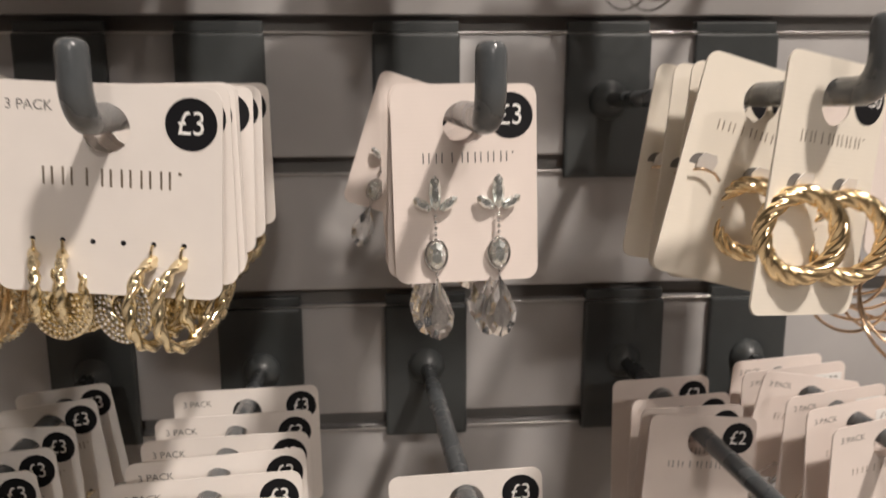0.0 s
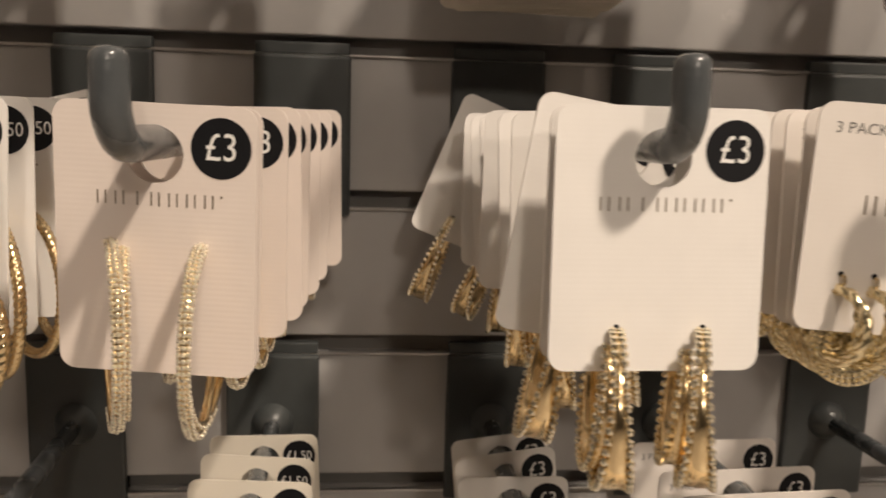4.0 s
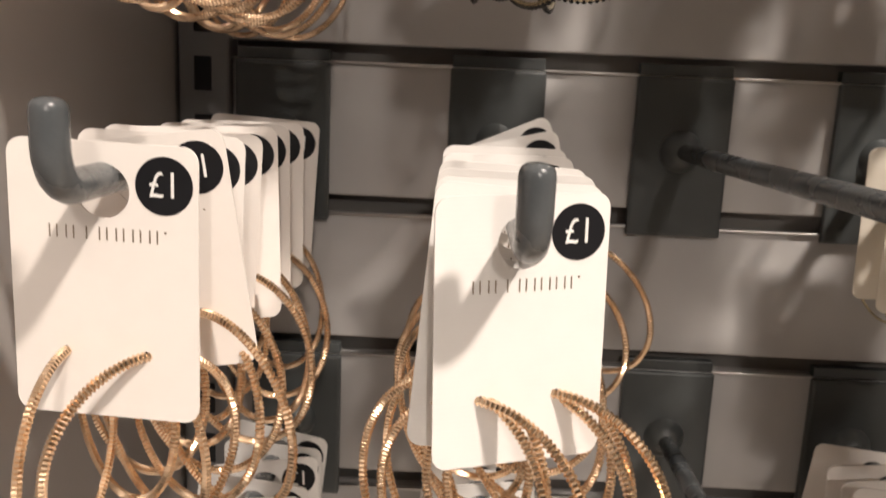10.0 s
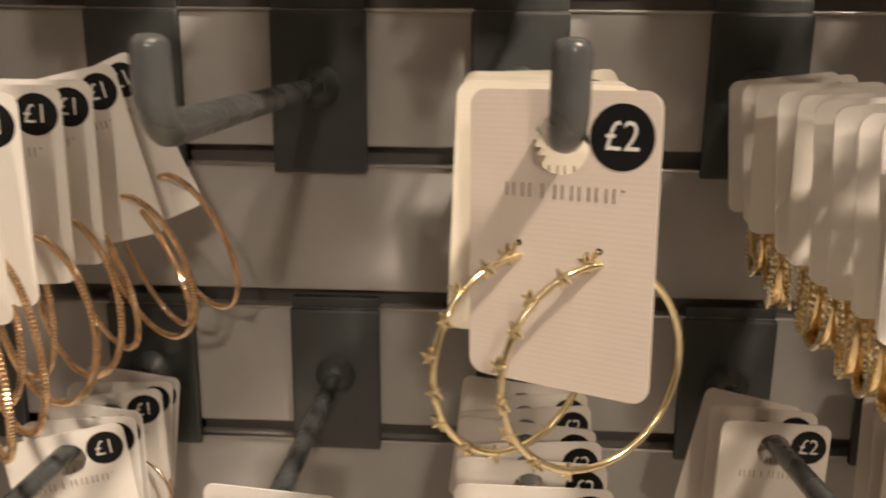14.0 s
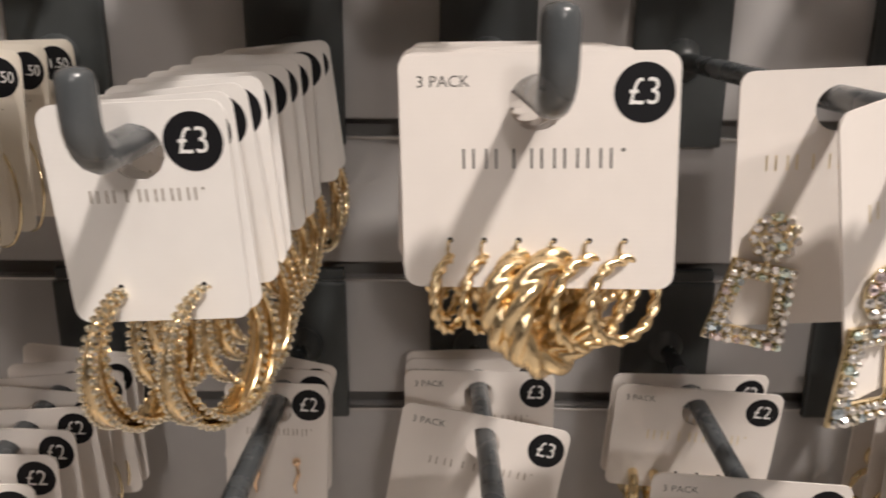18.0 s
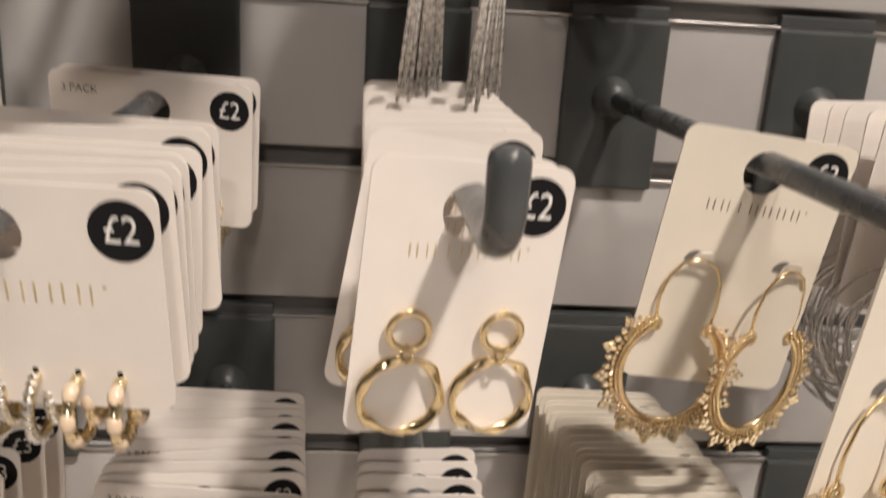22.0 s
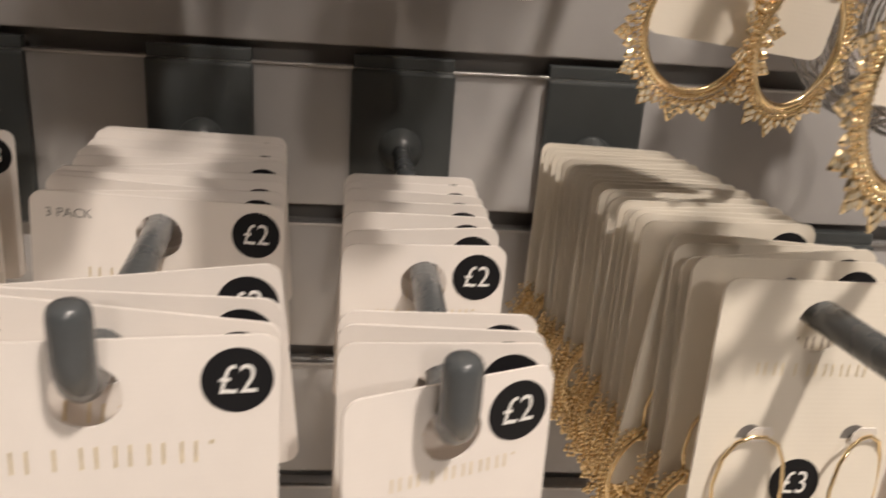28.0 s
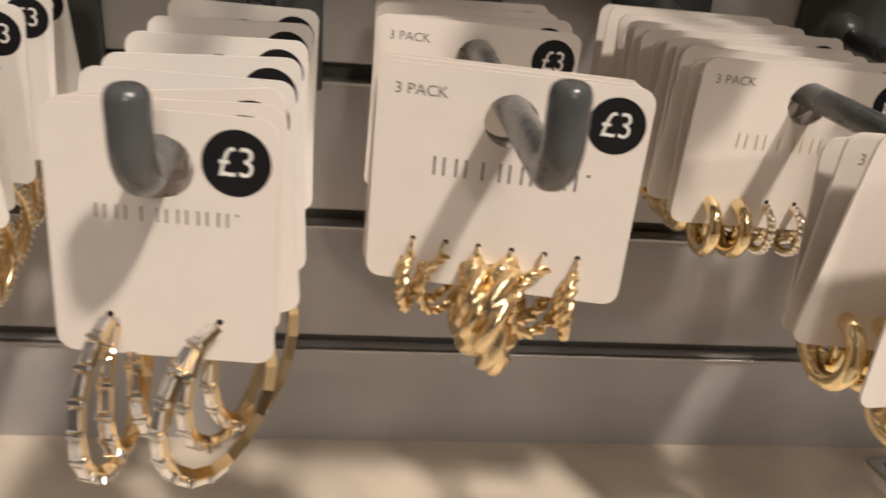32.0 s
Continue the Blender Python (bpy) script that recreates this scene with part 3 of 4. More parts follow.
def pack_three_twist(price, mat=None):
    """Six holes: rope hoops, stone-set discs, chain-link hoops."""
    p = card_pack("ivory three-pack card of rope hoops and sparkling discs", 0.067, 0.061, mat or CARD, price, "3 PACK", logo=(0.040, 0.0052, 0.0265))
    z = 0.0053 - 0.0475
    for i, x in enumerate((-0.0223, -0.0134, -0.0045, 0.0045, 0.0134, 0.0223)):
        pierce(p, x, z + 0.0022)
        if i < 2:
            e = earring(p, x, z - 0.002, 28 - 8 * i, hoop_twist(0.0098, 0.0015, 14, 2, 112, 0.5), GOLD_PALE)
            ear_wire(e, 0.004)
        elif i < 4:
            bm, st = stone_disc(0.0040, 0.0110)
            e = earring(p, (-0.0160, 0.0030)[i - 2], z - 0.0070, 96 - 8 * i, bm, GOLD_PALE, stones=st, stone_mat=(STONE_WARM, STONE)[i - 2], stone_label="disc paved with tiny clear stones")
            e.location.y = 0.0022
        else:
            e = earring(p, x, z - 0.003, 4 - 4 * i, hoop_twist(0.0126, 0.0017, 10, 2, 110, 0.75), GOLD_PALE)
            ear_wire(e, 0.005)
    return p


def pack_three_chunky(price, yaws, thin):
    p = card_pack("ivory three-pack card of chunky twisted gold hoops", 0.071, 0.061, CARD, price, "3 PACK", logo=(0.041, 0.0052, 0.0265), foil=GREYINK)
    z = 0.0053 - 0.0505
    sizes = ((0.0098, 0.0013), (0.0098, 0.0013), (0.0125, 0.0033), (0.0150, 0.0038), (0.0120, 0.0016), (0.0110, 0.0015))
    for i, (x, (R, r)) in enumerate(zip((-0.0228, -0.0137, -0.0046, 0.0046, 0.0137, 0.0228), sizes)):
        pierce(p, x, z + 0.0024)
        drop = 0.0036 if r > 0.002 else 0.0026
        e = earring(p, x, z - drop, yaws[i], hoop_twist(R * 0.92, r * 1.02, 9, 3, 135, 0.52) if r > 0.002 else hoop_twist(R * thin * 0.9, r, 14, 2, 126, 0.75), GOLD_MILLED)
        ear_wire(e, drop + 0.0024)
    return p


def pack_three_small(price):
    p = card_pack("cream three-pack card of six small gold hoops", 0.077, 0.057, CARD, price, "3 PACK", logo=(0.046, 0.0052, 0.0265), foil=FOIL_PALE)
    z = 0.0053 - 0.0490
    for i, x in enumerate((-0.0256, -0.0154, -0.0051, 0.0051, 0.0154, 0.0256)):
        a = 1 + 6 * (i % 2)
        pierce(p, x, z + 0.0016)
        if i < 2:
            earring(p, x, z, a, hoop_plain(0.0086, 0.0025, 40), GOLD_BRIGHT)
        elif i < 4:
            earring(p, x, z, a, hoop_plain(0.0080, 0.0014, 36), GOLD_PALE, stones=beads_on(0.0080, 0.0012, 13, 6, 190, squash=(1.35, 0.9, 0.9), inner=0.0008), stone_mat=STONE)
        else:
            e = earring(p, x, z, a, hoop_milled(0.0082, 0.0017, 18), GOLD_PALE)
            for t in (36, 84, 132):
                bm = bmesh.new()
                add_ball(bm, (0, 0, 0), 0.0020, 2, (1.0, 0.85, 1.45))
                pearl = part("pearl", bm, PEARL, e, "oval cream pearl bead")
                pearl.matrix_basis = pose(0, -0.0087 * math.sin(radians(t)), -0.0080 + 0.0087 * math.cos(radians(t)), t - 90)
    return p


MARQUISE = ((0, -0.0005, 0.0021, 0.0048, 0), (-0.0042, -0.0035, 0.0015, 0.0034, -62), (0.0042, -0.0035, 0.0015, 0.0034, 62))


def pack_crystal_drop(price):
    p = card_pack("ivory earring card with crystal drop earrings", 0.048, 0.065, CARD_PINK, price, logo=(0.030, 0.0034, 0.0235), foil=GREYINK)
    for x in (-0.0105, 0.0105):
        bm = bmesh.new()
        tube(bm, [(0.0035 * math.cos(t), -0.0016, -0.0178 + 0.0042 * math.sin(t)) for t in (math.tau * i / 18 for i in range(18))], 0.0005, 6, closed=True)
        ob = earring(p, x, 0.0053 - 0.0340, 0, bm, SILVER, "silver crystal drop earring")
        ob.scale = (1.02, 1.05, 1.20)
        bm = bmesh.new()
        for k in range(5):
            add_ball(bm, (0, -0.0020, -0.0070 - 0.0016 * k), 0.0007, 1)
        for k in range(3):
            add_ball(bm, (0, -0.0020, -0.0215 - 0.0016 * k), 0.0007, 1)
        tagged(part("chain", bm, SILVER, ob, "fine silver ball chain"), kind="stuff")
        for gx, gz, rx, rz, turn in MARQUISE:
            bm = bmesh.new()
            add_gem(bm, (gx, -0.0022, gz), rx, rz, 0.003, radians(turn))
            part("marquise_stone", bm, STONE_GREEN, ob, "pale green marquise stone", smooth=False)
        bm = bmesh.new()
        add_gem(bm, (0, -0.0020, -0.0178), 0.0030, 0.0038, 0.0032)
        part("oval_stone", bm, STONE_GREEN, ob, "pale green oval stone", smooth=False)
        bm = bmesh.new()
        add_gem(bm, (0, -0.0030, -0.0345), 0.0052, 0.0070, 0.0062, 0, 12, 1.45)
        part("teardrop", bm, GLASS, ob, "large clear teardrop crystal", smooth=False)
    return p


def pack_tab_twist(price, pair=True):
    p = card_pack("cream earring card with thick twisted gold hoops on tabs", 0.049, 0.077, CARD_CREAM, price)
    for x, a in ((-0.012, 66), (0.0095, 56)) if pair else ((-0.016, 66), (0.0055, 56)):
        tab(p, x, -0.034)
        if pair or x > 0:
            ob = earring(p, x, -0.035, a, hoop_twist(0.0120, 0.0026, 14, 5, 150, 0.36), GOLD)
            ob.location.y = -0.004
        else:
            bm = bmesh.new()
            tube(bm, [(-0.004, -0.0022, -0.0005), (0.0, -0.0026, 0.0006), (0.004, -0.0030, -0.0002), (0.0062, -0.0034, -0.0022)], 0.0005, 6)
            earring(p, x, -0.035, 0, bm, GOLD_ROSE, "bare gold wire post")
    return p


def star_mesh():
    bm = bmesh.new()
    vs = [Vector((q * math.sin(math.tau * i / 10), 0, q * math.cos(math.tau * i / 10))) for i in range(10) for q in ((0.0027 if i % 2 == 0 else 0.0012),)]
    f = [bm.verts.new(v + Vector((0, -0.0004, 0))) for v in vs]
    b = [bm.verts.new(v + Vector((0, 0.0004, 0))) for v in vs]
    mid = bm.verts.new((0, -0.0008, 0))
    for i in range(10):
        j = (i + 1) % 10
        bm.faces.new((f[i], mid, f[j]))
        bm.faces.new((f[i], b[i], b[j], f[j]))
    bm.faces.new(b)
    bmesh.ops.recalc_face_normals(bm, faces=bm.faces)
    me = bpy.data.meshes.new("star")
    bm.to_mesh(me)
    bm.free()
    return me


def pack_star(price):
    p = card_pack("blush earring card with gold star hoop earrings", 0.047, 0.072, CARD_PINK, price)
    star = star_mesh()
    for x, a in ((-0.0100, -24), (0.0105, -34)):
        pierce(p, x, -0.0312)
        e = earring(p, x, -0.0345, a, hoop_plain(0.0255, 0.00095, 60), GOLD_PALE)
        ear_wire(e, 0.0033)
        for k, t in enumerate((6, 24, 43, 60, 80, 98, 118, 140, 166)):
            q = 0.0262
            ob = part("star", star, GOLD_PALE, e)
            ob.matrix_basis = pose((-0.0010, 0.0011)[k % 2], -q * math.sin(radians(t)), -0.0255 + q * math.cos(radians(t)), 0, 37 * k, 18)
    return p


def pack_thin_hoops(price, metal, R=0.020, count=2, mat=None, w=0.048, h=0.064, pack="", mark=INK, z=-0.030, cut=False):
    p = card_pack("pale earring card with fine wire hoop earrings", w, h, mat or CARD_CREAM, price, pack, mark=mark)
    for k in range(count):
        x = -0.010 + 0.020 * k / max(1, count - 1)
        earring(p, x, z, 15 + 37 * (k % 3), hoop_milled(R * (1 - 0.09 * (k % 3)), 0.00075, 46) if cut else hoop_plain(R * (1 - 0.09 * (k % 3)), 0.00065, 40), metal)
    return p


GEMS = {}


def gem_mesh(size, mat):
    """One round cut stone, shared by all stones of its size."""
    if (size, mat.name) not in GEMS:
        bm = bmesh.new()
        add_gem(bm, (0, 0, 0), size, size, size * 1.5, sides=8)
        me = bpy.data.meshes.new("crystal")
        bm.to_mesh(me)
        bm.free()
        me.materials.append(mat)
        GEMS[size, mat.name] = me
    return GEMS[size, mat.name]


def pack_square_drop(price):
    p = card_pack("ivory earring card with square crystal drop earrings", 0.0615, 0.0840, CARD, price, logo=(0.046, 0.0050, 0.0290), foil=FOIL_PALE)
    rnd = random.Random(12)

    def crystal(parent, x, z, size):
        ob = part("crystal", gem_mesh(size, STONE_SHIMMER), STONE_SHIMMER, parent)
        ob.matrix_basis = pose(x, -0.0030 + rnd.uniform(-0.0003, 0.0003), z, rnd.uniform(-14, 14), rnd.uniform(0, 40), rnd.uniform(-14, 14))

    for x, z, full in ((-0.0175, -0.0475, True), (0.0185, -0.0425, False)):
        grow = 1.0 if full else 0.84
        bm = bmesh.new()
        add_ball(bm, (0, -0.0012, 0), 0.0074 * grow, 2, (1, 0.2, 1))
        e = earring(p, x, z, 0, bm, GOLD_PALE, "round gold setting of close-set crystals")
        e.matrix_basis = pose(x, -0.0004, z, 0, 14 if full else 0, 0)
        e.scale = (1.08, 1, 1.08)
        for q, num, size in ((0.0, 1, 0.0019), (0.0035, 6, 0.0015), (0.0065, 11, 0.0016)):
            for k in range(num):
                t = math.tau * k / num + q * 90
                crystal(e, grow * q * math.cos(t), grow * q * math.sin(t), round(size * grow, 5))
        if not full:
            continue
        top, low, z0, z1, in0 = 0.0100, 0.0126, -0.0088, -0.0355, 0.0055
        bm = bmesh.new()
        outer = [(-top, z0), (top, z0), (low, z1), (-low, z1)]
        inner = [(-top + in0, z0 - in0), (top - in0, z0 - in0), (low - in0, z1 + in0), (-low + in0, z1 + in0)]
        loops = [[bm.verts.new((px, y, pz)) for px, pz in lp] for lp, y in ((outer, -0.0006), (outer, -0.0020), (inner, -0.0020), (inner, -0.0006))]
        for i in range(4):
            a, b = loops[i], loops[(i + 1) % 4]
            for j in range(4):
                k = (j + 1) % 4
                bm.faces.new((a[j], b[j], b[k], a[k]))
        bmesh.ops.recalc_face_normals(bm, faces=bm.faces)
        part("square_frame", bm, GOLD_PALE, e, "four-sided gold frame", smooth=False)
        bm = bmesh.new()
        tube(bm, [(0, -0.0016, -0.0062), (0, -0.0026, -0.0082), (0, -0.0018, -0.0102)], 0.0010, 8)
        part("link", bm, GOLD_PALE, e)
        for f, gap in ((0.24, 0.0031), (0.76, 0.0026)):
            ring = [(ox + (ix - ox) * f, oz + (iz - oz) * f) for (ox, oz), (ix, iz) in zip(outer, inner)]
            for j in range(4):
                (ax, az), (bx, bz) = ring[j], ring[(j + 1) % 4]
                num = max(2, round(math.hypot(bx - ax, bz - az) / gap))
                for k in range(num):
                    crystal(e, ax + (bx - ax) * k / num, az + (bz - az) * k / num, rnd.choice((0.0013, 0.0015, 0.0017) if f < 0.5 else (0.0011, 0.0013)))
    return p


def pack_tassel(price):
    p = card_pack("ivory earring card with long silver chain tassels", 0.052, 0.073, CARD_PINK, price, foil=GREYINK)
    rnd = random.Random(5)
    for x in (-0.011, 0.011):
        bm = bmesh.new()
        tube(bm, [(0.0011 * math.cos(k * 0.8), -0.0026 + 0.0008 * math.sin(k * 0.8), 0.0015 - 0.0008 * k) for k in range(34)], [0.0019] + [0.0015] * 32 + [0.0008], 7)
        twist = earring(p, x, -0.0380, 0, bm, SILVER_BRIGHT, "twisted silver top of a chain tassel")
        bm = bmesh.new()
        for k in range(18):
            dx, dy, le = rnd.uniform(-0.0020, 0.0020), rnd.uniform(-0.002, 0.0012), rnd.uniform(0.096, 0.112)
            tube(bm, [(dx * 0.2, -0.0018 + dy * 0.2, -0.012), (dx * 0.8, -0.0020 + dy * 0.7, -0.030), (dx * 0.6, -0.0022 + dy, -0.052), (dx, -0.0022 + dy, -le)], 0.00066, 5)
        tagged(part("chain_fringe", bm, SILVER_BRIGHT, twist, "bright silver chain fringe"), kind="stuff")
    return p


def ribbon_ring(R, wide, thick, waves, swing):
    """A ring of flat ribbon that rocks about its own line, so that its faces turn in and out."""
    bm = bmesh.new()
    loops = []
    for i in range(90):
        t = math.tau * i / 90
        tilt = swing * math.sin(waves * t + 0.7)
        q = R * (1 + 0.014 * math.cos(5 * t + 1))
        ring = []
        for j in range(10):
            a = math.tau * j / 10
            u, v = wide * math.cos(a), thick * math.copysign(abs(math.sin(a)) ** 0.6, math.sin(a))
            r, y = u * math.cos(tilt) - v * math.sin(tilt), u * math.sin(tilt) + v * math.cos(tilt)
            ring.append(bm.verts.new(((q + r) * math.cos(t), -0.0024 + y, -0.0202 + (q + r) * math.sin(t))))
        loops.append(ring)
    for i in range(90):
        a, b = loops[i], loops[(i + 1) % 90]
        for j in range(10):
            bm.faces.new((a[j], b[j], b[(j + 1) % 10], a[(j + 1) % 10]))
    bmesh.ops.recalc_face_normals(bm, faces=bm.faces)
    return bm


def pack_rings(price, grow=1.12):
    p = card_pack("cream earring card with double ring gold earrings", 0.050, 0.072, CARD, price, foil=FOIL_PALE, logo=(0.030, 0.0034, 0.0225))
    for x in (-0.0118, 0.0122):
        bm = bmesh.new()
        tube(bm, [(0.0044 * math.cos(t), -0.0020, -0.0044 + 0.0044 * math.sin(t)) for t in (math.tau * i / 28 for i in range(28))], 0.00092, 8, closed=True)
        small = earring(p, x, -0.0325, 0, bm, GOLD_BRIGHT, "small polished ring with a larger one linked under it")
        small.scale = (grow, 1, grow)
        bm = bmesh.new()
        tube(bm, [(0.0012 * math.cos(t), -0.0030 + 0.0014 * math.sin(t), -0.0096 + 0.0016 * math.sin(t)) for t in (math.tau * i / 12 for i in range(12))], 0.00045, 6, closed=True)
        part("link", bm, GOLD_BRIGHT, small)
        bm = ribbon_ring(0.0091, 0.00140, 0.0005, 3, 1.0)
        part("large_ring", bm, GOLD_BRIGHT, small, "large hammered gold ring")
        bm = bmesh.new()
        add_ball(bm, (0, -0.0012, 0.0004), 0.0008, 1)
        part("post_ball", bm, GOLD_BRIGHT, small)
    return p


PETALS = []


def petal_mesh():
    """A leaf-shaped gold setting with a champagne stone in it; it points up."""
    if not PETALS:
        bm = bmesh.new()
        add_gem(bm, (0, 0, 0), 0.00125, 0.0014, 0.0013, sides=8, tip=1.2)
        me = bpy.data.meshes.new("petal")
        bm.to_mesh(me)
        bm.free()
        me.materials.append(GOLD_FINE)
        me.materials.append(STONE_WARM)
        me.polygons[0].material_index = 1
        for f in me.polygons:
            if f.center.y < -0.00050:
                f.material_index = 1
        PETALS.append(me)
    return PETALS[0]


def pack_filigree(price, w=0.058, h=0.088, low=False, fine=False):
    p = card_pack("cream earring card with ornate gold filigree hoops", w, h, CARD_CREAM, price, logo=(0.034, 0.0036, 0.0245), foil=FOIL_PALE if low else None)
    if low:
        for o in p.children:
            if o.name.startswith("price_sticker"):
                o.location.x, o.location.z = 0.002, -0.053
    G = 1.4
    cz = -0.0290 * G
    for x, a in ((-0.0130, -4), (0.0180, 18)):
        tab(p, x, -0.0400)
        bm = bmesh.new()
        arc, n = [], 150
        for i in range(n + 1):
            t = radians(122 + 296 * i / n)
            arc.append((0.0118 * G * math.cos(t), -0.0028, cz + 0.0140 * G * math.sin(t)))
        tube(bm, arc, [0.00125 if i % 2 else 0.00098 for i in range(n + 1)], 8)
        e = earring(p, x, -0.0375, a, bm, GOLD_FINE, "ornate gold hoop with milled inner ring")
        wire = [(-0.0066, -0.002, -0.0172), (-0.0073, -0.002, -0.0105), (-0.0063, -0.002, -0.0050), (-0.0042, -0.0022, -0.0014), (-0.0015, -0.0022, -0.0001), (0.0015, -0.0020, -0.0001), (0.0042, -0.0022, -0.0016), (0.0060, -0.0020, -0.0052), (0.0067, -0.0020, -0.0105), (0.0066, -0.0020, -0.0160)]
        bm = bmesh.new()
        tube(bm, [(G * px, 1.25 * py, G * pz) for px, py, pz in wire], 0.00055, 8)
        part("hook_wire", bm, GOLD_FINE, e, "thin gold ear wire")
        for sx in (-1, 1):
            bm = bmesh.new()
            tube(bm, [(G * sx * 0.0066 + 0.0017 * math.cos(t), -0.0028, -0.0172 * G + 0.0020 * math.sin(t)) for t in (math.tau * i / 14 for i in range(14))], 0.0008, 8, closed=True)
            part("loop", bm, GOLD_FINE, e)
        lace = bmesh.new()
        for q, r, num in ((0.0010, 0.00092, 62), (0.0022, 0.00100, 56)):
            for i in range(num):
                t = radians(126 + 288 * (i + 0.5) / num)
                add_ball(lace, ((0.0118 + q) * G * math.cos(t), -0.0032, cz + (0.0140 + q) * G * math.sin(t)), r, 1)
        spots = []
        for i in range(34):
            t = 134 + 272 * i / 33
            edge = 0.5 + 0.5 * max(0.0, math.sin(math.pi * i / 33)) ** 0.5
            spots.append((t, 0.0036, 0.92 * edge))
            if i % 3 == 1:
                spots += [(t, 0.0036 + 0.0021 * edge, 0.95 * edge), (t - 2.8, 0.0036 + 0.0010 * edge, 0.80 * edge), (t + 2.8, 0.0036 + 0.0010 * edge, 0.80 * edge)]
        for t, q, size in spots:
            c = radians(t)
            place = ((0.0118 + q) * G * math.cos(c), -0.0033, cz + (0.0140 + q) * G * math.sin(c))
            if fine:
                ob = part("petal", petal_mesh(), GOLD_FINE, e, smooth=False)
                ob.matrix_basis = pose(*place, 0, 90 - t, 0) @ Matrix.Diagonal((size * 1.38, size, size * 1.30, 1))
            else:
                add_ball(lace, place, 0.00115 * size, 1, (1, 0.6, 1))
        tagged(part("lace_edge", lace, GOLD_FINE, e, "lacy edge of tiny gold beads"), kind="stuff")
    return p


def pack_baguette(price):
    p = card_pack("ivory earring card with baguette-stone gold hoops", 0.050, 0.059, CARD, price)
    z = 0.0053 - 0.0500
    bm = bmesh.new()
    add_box(bm, (0, 0, 0), (0.0026, 0.0015, 0.0052), 0.0005)
    stone = bpy.data.meshes.new("baguette_stone")
    bm.to_mesh(stone)
    bm.free()
    stone.materials.append(STONE)
    bm = bmesh.new()
    add_box(bm, (0, 0, 0), (0.0036, 0.0020, 0.0013), 0.0003)
    claw = bpy.data.meshes.new("claw")
    bm.to_mesh(claw)
    bm.free()
    claw.materials.append(SILVER)
    for x, a in ((-0.0125, -4), (0.0125, -28)):
        pierce(p, x, z + 0.0012)
        bm = bmesh.new()
        tube(bm, circle(0.0195, 17, 4, 352), 0.0019, 4)
        e = earring(p, x, z, a, bm, GOLD, "gold hoop of straight links")
        e.data.polygons.foreach_set("use_smooth", [False] * len(e.data.polygons))
        for k in range(9):
            t = 14 + 20.5 * k
            ob = part("baguette_stone", stone, STONE, e)
            ob.matrix_basis = pose(0, -0.0209 * math.sin(radians(t)), -0.0195 + 0.0209 * math.cos(radians(t)), t - 90)
            if k < 8:
                t += 10.2
                ob = part("claw", claw, SILVER, e)
                ob.matrix_basis = pose(0, -0.0208 * math.sin(radians(t)), -0.0195 + 0.0208 * math.cos(radians(t)), t - 90)
    return p


def pack_plain(price, mat, w=0.046, h=0.060, label="pale earring card with small gold studs"):
    p = card_pack(label, w, h, mat, price)
    for x in (-0.009, 0.009):
        bm = bmesh.new()
        add_ball(bm, (0, -0.0020, 0), 0.0020, 2)
        stud = earring(p, x, -0.032, 0, bm, GOLD_ROSE, "small gold stud with a slim drop")
        bm = bmesh.new()
        tube(bm, [(0, -0.002, -0.001), (0.001, -0.0025, -0.006), (-0.0008, -0.0025, -0.011), (0, -0.002, -0.016)], [0.0006, 0.0010, 0.0010, 0.0005], 6)
        part("drop", bm, GOLD_ROSE, stud)
    return p


def pack_leafy(price, mat):
    p = card_pack("ivory three-pack card with fringed gold leaf earrings", 0.070, 0.061, mat, price, "3 PACK")
    rnd = random.Random(9)
    for x in (-0.010, 0.010):
        bm = bmesh.new()
        for k in range(22):
            add_ball(bm, (rnd.uniform(-0.006, 0.006), -0.0025, rnd.uniform(-0.022, 0)), rnd.uniform(0.0010, 0.0020), 1, (0.7, 0.5, 1.6))
        tagged(earring(p, x, -0.044, 0, bm, GOLD_ROSE, "fringe of tiny gold leaves"), kind="stuff")
    return p


USED = {}


def hang(row, col, design, places, yaw=0.0, roll=0.0, seed=0, spread=7.0, first=None, odd=None):
    """Hangs copies of a pack on a hook, at distances from the wall, the foremost first."""
    rnd = random.Random(seed * 31 + 7)
    for i, u in enumerate(places):
        a = yaw + rnd.uniform(-spread, spread)
        b = roll + rnd.uniform(-spread, spread) * 0.45
        if i == 0 and first:
            a, b = first
        if odd and i in odd:
            a, b = odd[i]
        m = HOOKS[row, col] @ pose(0, -u, BAR_Z + 0.0041, rnd.uniform(-3, 3), b, a)
        if design not in USED:
            USED[design] = design
            design.matrix_basis = m
        else:
            copy_thing(design, m)


def run(u0, u1, n):
    return [u0 + (u1 - u0) * k / max(1, n - 1) for k in range(n)]


